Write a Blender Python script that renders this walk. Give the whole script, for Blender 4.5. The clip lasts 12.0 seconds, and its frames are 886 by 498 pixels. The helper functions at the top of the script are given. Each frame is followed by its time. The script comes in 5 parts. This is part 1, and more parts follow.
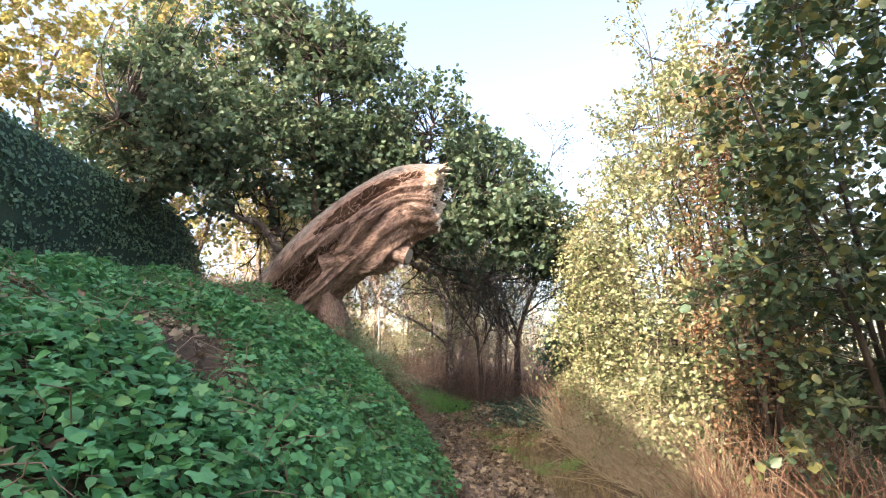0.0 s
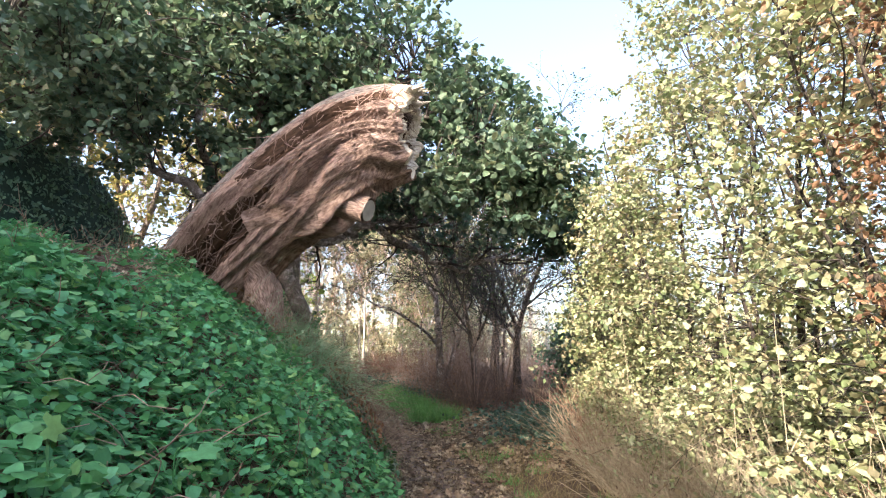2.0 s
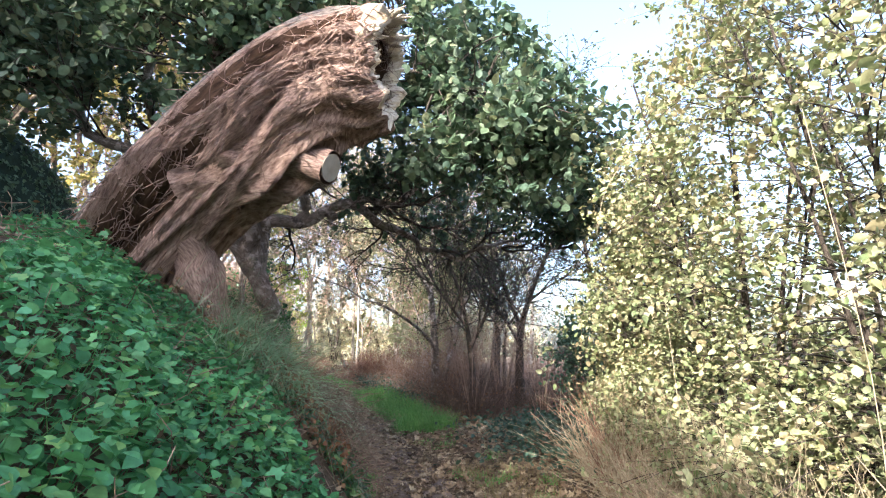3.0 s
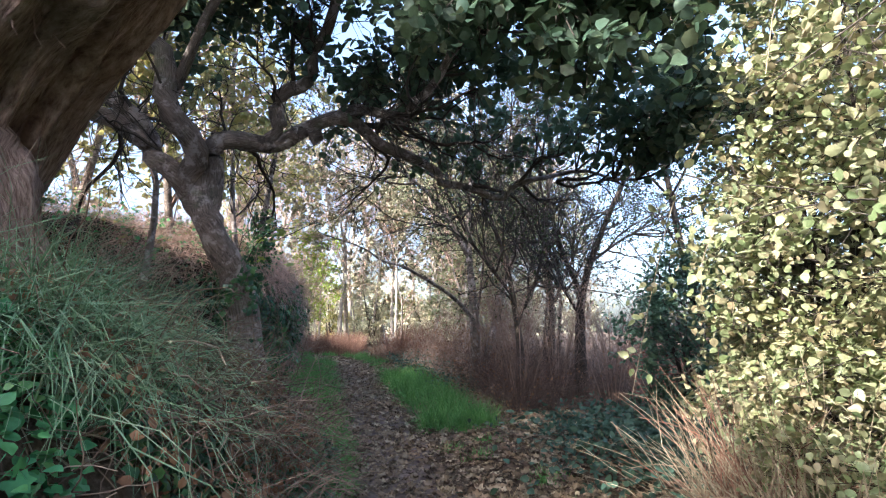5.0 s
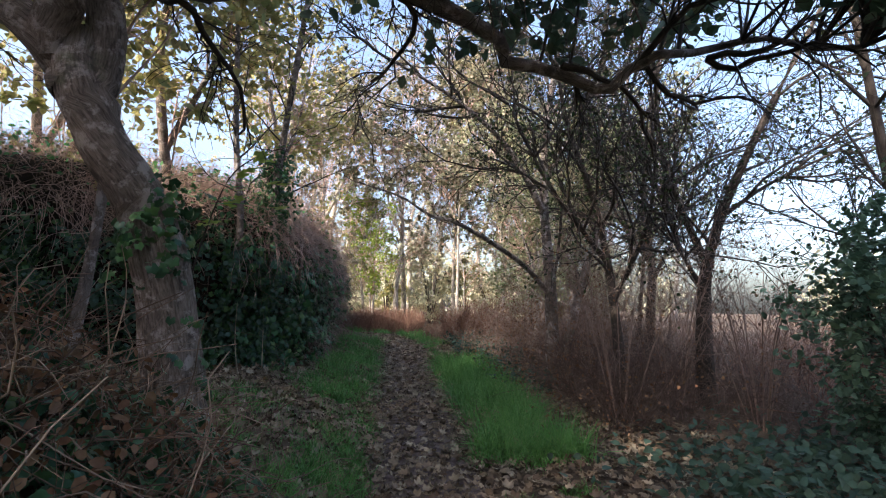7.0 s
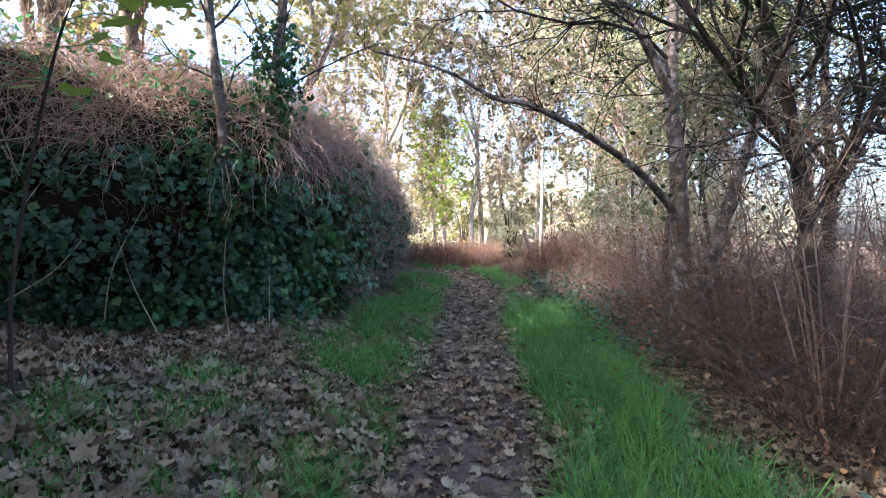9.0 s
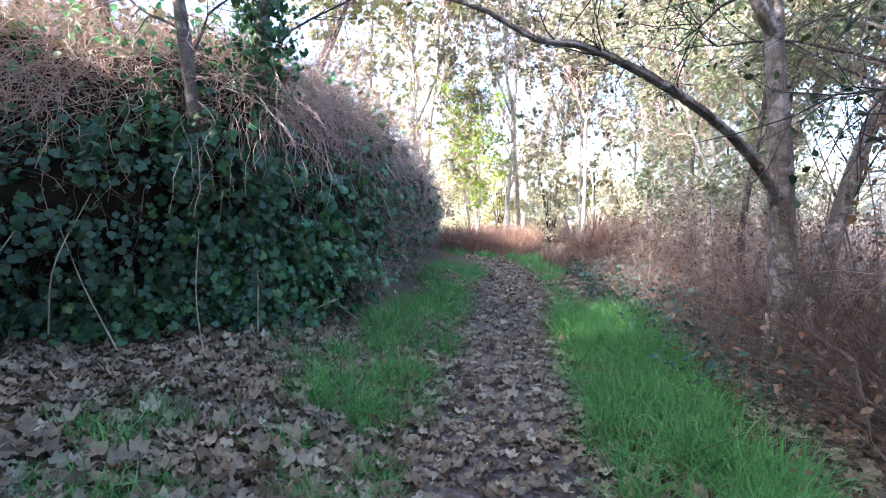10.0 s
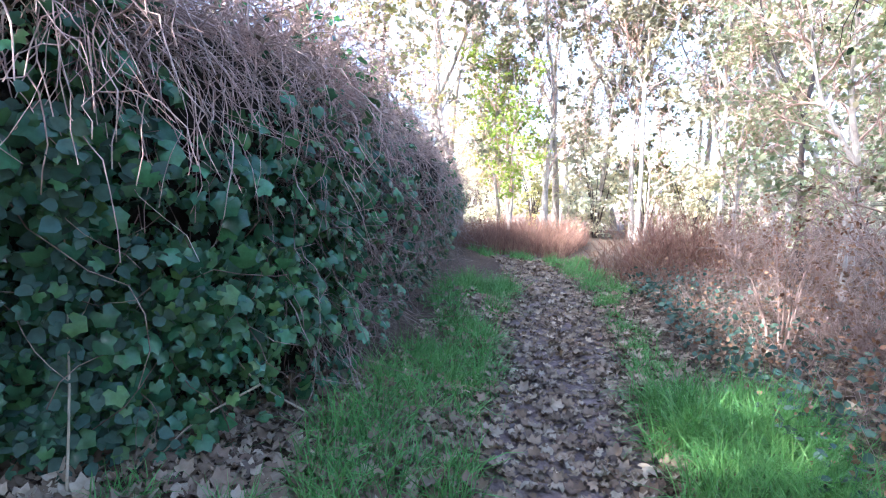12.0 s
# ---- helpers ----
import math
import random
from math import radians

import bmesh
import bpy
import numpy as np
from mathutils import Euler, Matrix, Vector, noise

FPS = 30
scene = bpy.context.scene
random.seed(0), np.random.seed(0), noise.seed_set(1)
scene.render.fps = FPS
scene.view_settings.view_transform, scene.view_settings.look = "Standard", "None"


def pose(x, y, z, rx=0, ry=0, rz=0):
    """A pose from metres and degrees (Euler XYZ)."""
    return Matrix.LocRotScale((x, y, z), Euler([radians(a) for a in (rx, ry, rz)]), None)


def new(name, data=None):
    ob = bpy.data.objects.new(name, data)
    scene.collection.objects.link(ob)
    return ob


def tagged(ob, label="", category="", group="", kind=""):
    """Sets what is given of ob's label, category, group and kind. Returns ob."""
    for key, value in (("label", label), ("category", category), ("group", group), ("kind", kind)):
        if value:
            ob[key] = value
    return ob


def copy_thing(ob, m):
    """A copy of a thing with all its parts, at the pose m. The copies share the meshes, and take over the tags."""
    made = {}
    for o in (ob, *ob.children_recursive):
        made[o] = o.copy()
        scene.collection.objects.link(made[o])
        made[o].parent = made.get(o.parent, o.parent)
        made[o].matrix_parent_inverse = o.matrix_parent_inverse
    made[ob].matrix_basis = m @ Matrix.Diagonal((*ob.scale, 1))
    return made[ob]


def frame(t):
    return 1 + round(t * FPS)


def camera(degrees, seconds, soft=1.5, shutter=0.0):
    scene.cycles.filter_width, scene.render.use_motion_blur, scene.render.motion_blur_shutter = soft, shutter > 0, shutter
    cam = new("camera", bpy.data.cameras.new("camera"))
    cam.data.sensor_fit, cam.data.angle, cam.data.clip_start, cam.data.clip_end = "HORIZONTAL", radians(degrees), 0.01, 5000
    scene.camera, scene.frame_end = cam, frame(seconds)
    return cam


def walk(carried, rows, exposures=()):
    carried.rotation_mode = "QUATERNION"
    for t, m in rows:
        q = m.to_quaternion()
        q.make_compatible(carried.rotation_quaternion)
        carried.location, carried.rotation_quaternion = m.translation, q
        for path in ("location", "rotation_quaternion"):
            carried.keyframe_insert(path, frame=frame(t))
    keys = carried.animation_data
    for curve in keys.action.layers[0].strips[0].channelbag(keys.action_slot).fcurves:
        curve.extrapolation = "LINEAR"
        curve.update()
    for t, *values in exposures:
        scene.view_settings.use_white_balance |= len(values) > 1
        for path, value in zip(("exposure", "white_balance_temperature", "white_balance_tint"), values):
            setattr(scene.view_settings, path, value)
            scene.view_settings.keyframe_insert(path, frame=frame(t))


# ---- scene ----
cam = camera(80.5, 12.0, soft=1.1)
walk(cam, [
    (0.0, pose(0.000, 0.000, 1.500, 101.80, -0.00, 0.00)),
    (0.5, pose(0.125, 0.610, 1.499, 101.80, 0.14, -0.18)),
    (1.0, pose(0.141, 1.152, 1.469, 101.80, 0.04, -0.20)),
    (1.5, pose(0.175, 1.708, 1.461, 101.70, -0.11, -0.43)),
    (2.0, pose(0.228, 2.268, 1.477, 101.70, -0.02, -0.41)),
    (2.5, pose(0.277, 2.904, 1.482, 101.80, -0.11, -0.43)),
    (3.0, pose(0.365, 3.537, 1.497, 101.60, -0.13, -0.33)),
    (5.0, pose(0.595, 5.937, 1.482, 99.00, -0.13, 5.29)),
    (5.5, pose(0.564, 6.557, 1.486, 98.89, -0.55, 7.25)),
    (6.0, pose(0.510, 7.200, 1.506, 98.56, -0.91, 9.52)),
    (6.5, pose(0.452, 7.798, 1.497, 98.34, -1.18, 11.20)),
    (7.0, pose(0.385, 8.388, 1.511, 96.31, -1.31, 12.60)),
    (7.5, pose(0.371, 8.964, 1.502, 93.56, -1.51, 14.49)),
    (9.5, pose(-0.194, 11.296, 1.529, 87.70, -0.26, 24.01)),
    (10.0, pose(-0.377, 11.809, 1.584, 86.70, -0.30, 25.81)),
    (10.5, pose(-0.633, 12.356, 1.630, 86.11, -0.43, 27.92)),
    (11.0, pose(-0.871, 12.906, 1.657, 85.81, -0.61, 28.52)),
    (11.5, pose(-1.137, 13.436, 1.717, 85.41, -0.70, 28.83)),
    (12.0, pose(-1.337, 13.980, 1.799, 84.71, -0.99, 28.94)),
], exposures=[(0.0, 2.42, 6950, 15), (3.0, 2.62, 6050, 13), (5.0, 2.48, 5750, 13), (7.5, 1.86, 6200, 15), (9.5, 3.14, 5480, 13), (12.0, 3.64, 5230, 17)])

# ---- sky and sun ----
world = bpy.data.worlds.new("world")
scene.world = world
world.use_nodes = True
wn = world.node_tree
sky = wn.nodes.new("ShaderNodeTexSky")
sky.sky_type, sky.sun_disc, sky.sun_elevation, sky.sun_rotation = "NISHITA", False, radians(31), radians(218)
sky.air_density, sky.dust_density = 1.0, 5.0
wn.links.new(sky.outputs[0], wn.nodes["Background"].inputs[0])
wn.nodes["Background"].inputs[1].default_value = 0.15
sun = new("sun", bpy.data.lights.new("sun", "SUN"))
sun.data.energy, sun.data.angle, sun.data.color = 2.7, radians(0.6), (1.0, 0.90, 0.74)
sun.matrix_world = pose(0, 0, 30, 59, 0, -38)

rng = np.random.default_rng(7)


# ---- materials ----
def nodes_of(name):
    m = bpy.data.materials.new(name)
    m.use_nodes = True
    return m, m.node_tree, m.node_tree.nodes["Principled BSDF"]


def ramp(nt, source, stops):
    r = nt.nodes.new("ShaderNodeValToRGB")
    el = r.color_ramp.elements
    while len(el) < len(stops):
        el.new(0.5)
    for e, (p, c) in zip(el, stops):
        e.position, e.color = p, (*c, 1)
    nt.links.new(source, r.inputs[0])
    return r.outputs[0]


def noise_of(nt, scale, detail=4, coords=None, stretch=None, rough=0.6):
    n = nt.nodes.new("ShaderNodeTexNoise")
    n.inputs["Scale"].default_value, n.inputs["Detail"].default_value, n.inputs["Roughness"].default_value = scale, detail, rough
    if coords is None:
        tc = nt.nodes.new("ShaderNodeTexCoord")
        coords = tc.outputs["Object"]
    if stretch:
        mp = nt.nodes.new("ShaderNodeMapping")
        mp.inputs["Scale"].default_value = stretch
        nt.links.new(coords, mp.inputs[0])
        coords = mp.outputs[0]
    nt.links.new(coords, n.inputs["Vector"])
    return n.outputs["Fac"]


def mixed(nt, fac, a, b, mode="MIX"):
    x = nt.nodes.new("ShaderNodeMix")
    x.data_type, x.blend_type = "RGBA", mode
    for value, socket in ((fac, x.inputs[0]), (a, x.inputs[6]), (b, x.inputs[7])):
        if isinstance(value, (int, float)):
            socket.default_value = value
        elif isinstance(value, tuple):
            socket.default_value = (*value, 1)
        else:
            nt.links.new(value, socket)
    return x.outputs[2]


def bumped(nt, bsdf, height, strength, distance):
    b = nt.nodes.new("ShaderNodeBump")
    b.inputs["Strength"].default_value, b.inputs["Distance"].default_value = strength, distance
    nt.links.new(height, b.inputs["Height"])
    nt.links.new(b.outputs[0], bsdf.inputs["Normal"])


def leaf_material(name, colours, rough=0.5, through_light=0.35, single=False):
    """Leaves: each leaf takes its own colour out of the row, with blotches; light shines through."""
    m, nt, bsdf = nodes_of(name)
    if single:
        info = nt.nodes.new("ShaderNodeObjectInfo")
        rnd = info.outputs["Random"]
    else:
        geo = nt.nodes.new("ShaderNodeNewGeometry")
        rnd = geo.outputs["Random Per Island"]
    stops = [(i / max(1, len(colours) - 1), c) for i, c in enumerate(colours)]
    col = ramp(nt, rnd, stops)
    spots = ramp(nt, noise_of(nt, 25, 3), [(0.3, (0.72, 0.7, 0.62)), (0.7, (1.1, 1.1, 1.05))])
    patch = ramp(nt, noise_of(nt, 1.3, 2), [(0.3, (0.78, 0.86, 0.84)), (0.7, (1.12, 1.08, 0.95))])
    col = mixed(nt, 1.0, col, spots, "MULTIPLY")
    col = mixed(nt, 1.0, col, patch, "MULTIPLY")
    nt.links.new(col, bsdf.inputs["Base Color"])
    bsdf.inputs["Roughness"].default_value = rough
    bsdf.inputs["Specular IOR Level"].default_value = 0.35
    if through_light:
        tr = nt.nodes.new("ShaderNodeBsdfTranslucent")
        warm = mixed(nt, 1.0, col, (1.06, 1.05, 0.92), "MULTIPLY")
        nt.links.new(warm, tr.inputs[0])
        mx = nt.nodes.new("ShaderNodeMixShader")
        mx.inputs[0].default_value = through_light
        nt.links.new(bsdf.outputs[0], mx.inputs[1])
        nt.links.new(tr.outputs[0], mx.inputs[2])
        nt.links.new(mx.outputs[0], nt.nodes["Material Output"].inputs[0])
    return m


def bark_material(name, dark, light, scale=9, relief=0.02, moss=None):
    m, nt, bsdf = nodes_of(name)
    uv = nt.nodes.new("ShaderNodeUVMap")
    streak = noise_of(nt, scale, 6, uv.outputs[0], (4.0, 0.7, 1.0), 0.65)
    col = ramp(nt, streak, [(0.32, dark), (0.68, light)])
    blotch = noise_of(nt, 5, 4)
    col = mixed(nt, 1.0, col, ramp(nt, blotch, [(0.3, (0.65, 0.62, 0.6)), (0.7, (1.15, 1.12, 1.1))]), "MULTIPLY")
    if moss:
        col = mixed(nt, ramp(nt, noise_of(nt, 7.5, 5, rough=0.7), [(0.52, (0, 0, 0)), (0.6, (0.75, 0.75, 0.75))]), col, (0.50, 0.44, 0.41))
        col = mixed(nt, ramp(nt, noise_of(nt, 4.4, 5, rough=0.7), [(0.56, (0, 0, 0)), (0.64, (0.8, 0.8, 0.8))]), col, (0.06, 0.052, 0.047))
        col = mixed(nt, ramp(nt, noise_of(nt, 3.2, 4), [(0.58, (0, 0, 0)), (0.70, (0.5, 0.5, 0.5))]), col, moss)
    nt.links.new(col, bsdf.inputs["Base Color"])
    bsdf.inputs["Roughness"].default_value = 0.9
    bsdf.inputs["Specular IOR Level"].default_value = 0.2
    bumped(nt, bsdf, streak, 0.9, relief)
    return m


def stem_material(name, colours, rough=0.8):
    m, nt, bsdf = nodes_of(name)
    geo = nt.nodes.new("ShaderNodeNewGeometry")
    col = ramp(nt, geo.outputs["Random Per Island"], [(i / max(1, len(colours) - 1), c) for i, c in enumerate(colours)])
    col = mixed(nt, 1.0, col, ramp(nt, noise_of(nt, 14, 3), [(0.3, (0.6, 0.6, 0.6)), (0.7, (1.15, 1.15, 1.15))]), "MULTIPLY")
    nt.links.new(col, bsdf.inputs["Base Color"])
    bsdf.inputs["Roughness"].default_value = rough
    bsdf.inputs["Specular IOR Level"].default_value = 0.25
    return m


def earth_material(name, stops, fine=22, relief=0.03):
    m, nt, bsdf = nodes_of(name)
    col = ramp(nt, noise_of(nt, fine, 8, rough=0.7), stops)
    col = mixed(nt, 1.0, col, ramp(nt, noise_of(nt, 1.1, 4), [(0.3, (0.7, 0.7, 0.72)), (0.7, (1.2, 1.15, 1.1))]), "MULTIPLY")
    nt.links.new(col, bsdf.inputs["Base Color"])
    bsdf.inputs["Roughness"].default_value = 0.95
    bsdf.inputs["Specular IOR Level"].default_value = 0.15
    bumped(nt, bsdf, noise_of(nt, fine * 1.6, 8, rough=0.75), 1.0, relief)
    return m


M_ground = earth_material("leaf_mould", [(0.3, (0.05, 0.037, 0.026)), (0.5, (0.11, 0.082, 0.058)), (0.72, (0.20, 0.155, 0.11))])
M_path = earth_material("trodden_earth", [(0.3, (0.10, 0.078, 0.07)), (0.5, (0.175, 0.138, 0.124)), (0.72, (0.27, 0.222, 0.20))], 16, 0.025)
# Near-black soil, with the shade behind the ivy put into its colour.
M_shaded_soil = earth_material("shaded_soil", [(0.3, (0.016, 0.013, 0.010)), (0.7, (0.045, 0.034, 0.024))])
M_cover = leaf_material("ground_cover_leaf", [(0.055, 0.19, 0.085), (0.08, 0.27, 0.12), (0.125, 0.34, 0.14), (0.09, 0.30, 0.165), (0.20, 0.37, 0.14)], 0.45)
M_broad = leaf_material("broad_leaf", [(0.09, 0.28, 0.13), (0.12, 0.34, 0.16), (0.15, 0.36, 0.17)], 0.42)
M_hedge = leaf_material("hedge_leaf", [(0.085, 0.16, 0.125), (0.125, 0.225, 0.165), (0.16, 0.265, 0.185)], 0.6, 0.2)
# Hedge body colour: the shade between the leaves is put into this dark green.
M_inner_shade = leaf_material("hedge_inside_shade", [(0.028, 0.055, 0.043), (0.035, 0.065, 0.05)], 0.9, 0)
M_oak = leaf_material("oak_leaf", [(0.07, 0.125, 0.098), (0.092, 0.155, 0.115), (0.125, 0.185, 0.125), (0.098, 0.15, 0.125), (0.2, 0.225, 0.15)], 0.56, 0.32)
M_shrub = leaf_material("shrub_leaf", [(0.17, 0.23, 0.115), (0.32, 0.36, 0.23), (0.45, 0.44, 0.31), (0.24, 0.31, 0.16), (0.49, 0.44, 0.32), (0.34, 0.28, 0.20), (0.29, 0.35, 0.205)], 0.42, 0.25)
M_shrub1 = leaf_material("shrub_leaf_single", [(0.32, 0.38, 0.22), (0.45, 0.46, 0.29), (0.26, 0.34, 0.17), (0.50, 0.47, 0.31)], 0.42, 0.25, True)
# Shrub leaf for bushes in shade: the shade is put into darker colours.
M_shade = leaf_material("shaded_shrub_leaf", [(0.06, 0.11, 0.075), (0.08, 0.145, 0.09), (0.11, 0.16, 0.10), (0.25, 0.23, 0.09)], 0.42, 0.25)
M_ivy = leaf_material("ivy_leaf", [(0.032, 0.088, 0.05), (0.048, 0.122, 0.064), (0.085, 0.185, 0.068), (0.055, 0.135, 0.09), (0.12, 0.22, 0.075)], 0.3, 0.18)
M_ivy1 = leaf_material("ivy_leaf_single", [(0.04, 0.11, 0.07), (0.06, 0.16, 0.09), (0.09, 0.22, 0.09), (0.07, 0.18, 0.125)], 0.25, 0.12, True)
M_bramble = leaf_material("bramble_leaf", [(0.055, 0.10, 0.075), (0.075, 0.13, 0.10), (0.055, 0.115, 0.10)], 0.6, 0.2)
M_syc = leaf_material("sycamore_leaf", [(0.22, 0.34, 0.07), (0.30, 0.40, 0.09), (0.36, 0.40, 0.10)], 0.45, 0.45)
M_yellow = leaf_material("yellowing_leaf", [(0.36, 0.34, 0.15), (0.48, 0.41, 0.20), (0.27, 0.31, 0.13), (0.54, 0.43, 0.25)], 0.5, 0.35)
M_birch = leaf_material("birch_leaf", [(0.22, 0.21, 0.165), (0.32, 0.30, 0.24), (0.18, 0.19, 0.145), (0.36, 0.32, 0.26)], 0.55, 0.3)
# Leaves far off: distance haze and glare are mixed into these pale colours.
M_far = leaf_material("hazy_far_leaf", [(0.52, 0.50, 0.40), (0.62, 0.57, 0.47), (0.46, 0.49, 0.38), (0.62, 0.54, 0.44)], 0.6, 0.35)
M_thorn = leaf_material("small_dark_leaf", [(0.03, 0.055, 0.03), (0.05, 0.08, 0.035), (0.08, 0.10, 0.04)], 0.5, 0.25)
M_rust = leaf_material("rusty_leaf", [(0.17, 0.085, 0.055), (0.24, 0.125, 0.08), (0.30, 0.18, 0.12), (0.20, 0.12, 0.09)], 0.8, 0.2)
M_fallen = leaf_material("fallen_leaf", [(0.115, 0.08, 0.058), (0.20, 0.14, 0.10), (0.32, 0.245, 0.19), (0.165, 0.105, 0.078), (0.44, 0.36, 0.29), (0.09, 0.062, 0.048)], 0.8, 0.1)
M_fallen1 = leaf_material("fallen_leaf_single", [(0.20, 0.145, 0.11), (0.32, 0.25, 0.19), (0.38, 0.31, 0.25), (0.44, 0.37, 0.30)], 0.8, 0.1, True)
M_grass = leaf_material("grass_blade", [(0.085, 0.22, 0.07), (0.13, 0.31, 0.09), (0.165, 0.375, 0.12), (0.22, 0.40, 0.15)], 0.5, 0.35)
M_drygrass = leaf_material("dry_grass_blade", [(0.24, 0.19, 0.11), (0.33, 0.26, 0.16), (0.20, 0.15, 0.09), (0.40, 0.33, 0.2)], 0.7, 0.25)
M_tussock = leaf_material("tussock_blade", [(0.15, 0.27, 0.17), (0.22, 0.35, 0.24), (0.33, 0.42, 0.31), (0.13, 0.24, 0.13)], 0.5, 0.3)
M_oakbark = bark_material("oak_bark", (0.09, 0.074, 0.062), (0.36, 0.305, 0.27), 16, 0.03, (0.12, 0.145, 0.075))
M_darkbark = bark_material("dark_bark", (0.035, 0.03, 0.026), (0.12, 0.10, 0.085), 9, 0.012)
M_palebark = bark_material("pale_bark", (0.24, 0.22, 0.19), (0.50, 0.47, 0.42), 6, 0.01)
M_graybark = bark_material("weathered_bark", (0.085, 0.072, 0.067), (0.43, 0.385, 0.35), 22, 0.05)
M_heart = bark_material("exposed_heartwood", (0.12, 0.070, 0.056), (0.54, 0.40, 0.345), 20, 0.05)
M_split = bark_material("splintered_wood", (0.50, 0.42, 0.32), (0.78, 0.70, 0.58), 20, 0.02)
# Rotten wood of hollow and clefts, darkened to carry the shade inside them.
M_hollow = bark_material("shaded_hollow_wood", (0.03, 0.018, 0.012), (0.14, 0.085, 0.058), 14, 0.04)
M_twig = stem_material("dark_twig", [(0.035, 0.03, 0.026), (0.07, 0.058, 0.05), (0.10, 0.085, 0.07)])
M_dead = stem_material("dead_stem", [(0.13, 0.085, 0.06), (0.22, 0.155, 0.11), (0.32, 0.24, 0.18), (0.17, 0.10, 0.07)])
M_red = stem_material("rust_red_stem", [(0.20, 0.10, 0.07), (0.28, 0.15, 0.105), (0.34, 0.215, 0.15), (0.16, 0.085, 0.065)])
M_vine = stem_material("old_vine", [(0.40, 0.255, 0.20), (0.58, 0.41, 0.335), (0.46, 0.30, 0.235), (0.66, 0.50, 0.42)])
M_wisp = stem_material("greyish_brush_stem", [(0.24, 0.165, 0.135), (0.36, 0.27, 0.225), (0.29, 0.195, 0.155), (0.44, 0.345, 0.29)])
M_tangle = stem_material("tangled_brush_stem", [(0.20, 0.13, 0.105), (0.32, 0.225, 0.185), (0.42, 0.32, 0.27), (0.25, 0.155, 0.125)])
M_brown = stem_material("brown_stem", [(0.09, 0.06, 0.048), (0.15, 0.105, 0.082), (0.22, 0.16, 0.13), (0.12, 0.072, 0.055)])
M_stalk = stem_material("pale_stalk", [(0.34, 0.28, 0.19), (0.45, 0.38, 0.27)])


# ---- building helpers ----
def unit(v):
    return v / np.maximum(np.linalg.norm(v, axis=-1, keepdims=True), 1e-9)


def raw_mesh(name, verts, quads, mats, uvs=None, smooth=False, index=None):
    me = bpy.data.meshes.new(name)
    n, f = len(verts), len(quads)
    me.vertices.add(n)
    me.vertices.foreach_set("co", np.asarray(verts, np.float32).ravel())
    me.loops.add(f * 4)
    me.loops.foreach_set("vertex_index", np.asarray(quads, np.int32).ravel())
    me.polygons.add(f)
    me.polygons.foreach_set("loop_start", np.arange(0, f * 4, 4, dtype=np.int32))
    if uvs is not None:
        layer = me.uv_layers.new(name="UVMap")
        layer.data.foreach_set("uv", np.asarray(uvs, np.float32)[np.asarray(quads).ravel()].ravel())
    for m in mats if isinstance(mats, (list, tuple)) else [mats]:
        me.materials.append(m)
    if index is not None:
        me.polygons.foreach_set("material_index", np.asarray(index, np.int32))
    if smooth:
        me.polygons.foreach_set("use_smooth", np.ones(f, bool))
    me.update(calc_edges=True)
    me.validate()
    return me


def thing(name, place, label, category, group="", kind=""):
    ob = new(name)
    ob.location = place
    return tagged(ob, label, category, group, kind)


def part(name, me, parent, label="", kind=""):
    """A mesh in world coordinates as a part of its thing."""
    ob = new(name, me)
    ob.parent = parent
    at = Vector(parent.location)
    if parent.parent:
        at = at + Vector(parent.parent.location)
    if len(at) and at.length > 0:
        me.transform(Matrix.Translation(-at))
    return tagged(ob, label, kind=kind)


FOLD_V = np.array([(0, 0, 0), (0.27, 0.3, 0.07), (0.23, 0.68, 0.06), (0, 1, -0.06), (-0.23, 0.68, 0.06), (-0.27, 0.3, 0.07)])
FOLD_F = np.array([(0, 1, 2, 3), (0, 3, 4, 5)])

OVATE_V = np.array([(0, 0, 0), (0.25, 0.22, 0.07), (0.26, 0.55, 0.07), (0.11, 0.84, 0.01), (0, 1.02, -0.07), (-0.11, 0.84, 0.01), (-0.26, 0.55, 0.07), (-0.25, 0.22, 0.07), (0, 0.5, 0)])
OVATE_F = np.array([(0, 1, 2, 8), (8, 2, 3, 4), (0, 8, 6, 7), (8, 4, 5, 6)])


def lobed(depth=0.7, curl=0.0, count=5, spread=2.3):
    v, q = [(0, 0.42, 0.0)], []
    for i in range(2 * count + 1):
        a = -spread + 2 * spread * i / (2 * count)
        r = (0.58 if i % 2 else 0.58 * depth) * (1.0 - 0.12 * abs(a))
        v.append((math.sin(a) * r, 0.42 + math.cos(a) * r, curl * r * r * (2.2 if i % 2 else 1.0)))
    for i in range(count):
        q.append((0, 1 + 2 * i, 2 + 2 * i, 3 + 2 * i))
    return np.array(v), np.array(q)


LOBE_V, LOBE_F = lobed()
IVY_V, IVY_F = lobed(0.8, -0.35, 5, 2.6)
DRY_V, DRY_F = lobed(0.74, 0.5, 5, 2.5)
DRY2_V, DRY2_F = lobed(0.7, -0.38, 5, 2.3)


def blade_shape(bend):
    v = []
    for i in range(4):
        t = i / 3
        a = bend * t
        y, z = (t * math.sin(a * 0.6)), t * math.cos(a * 0.6)
        w = 0.5 * (1 - t) ** 0.7 + 0.02
        v += [(-w, y, z), (w, y, z)]
    return np.array(v), np.array([(0, 1, 3, 2), (2, 3, 5, 4), (4, 5, 7, 6)])


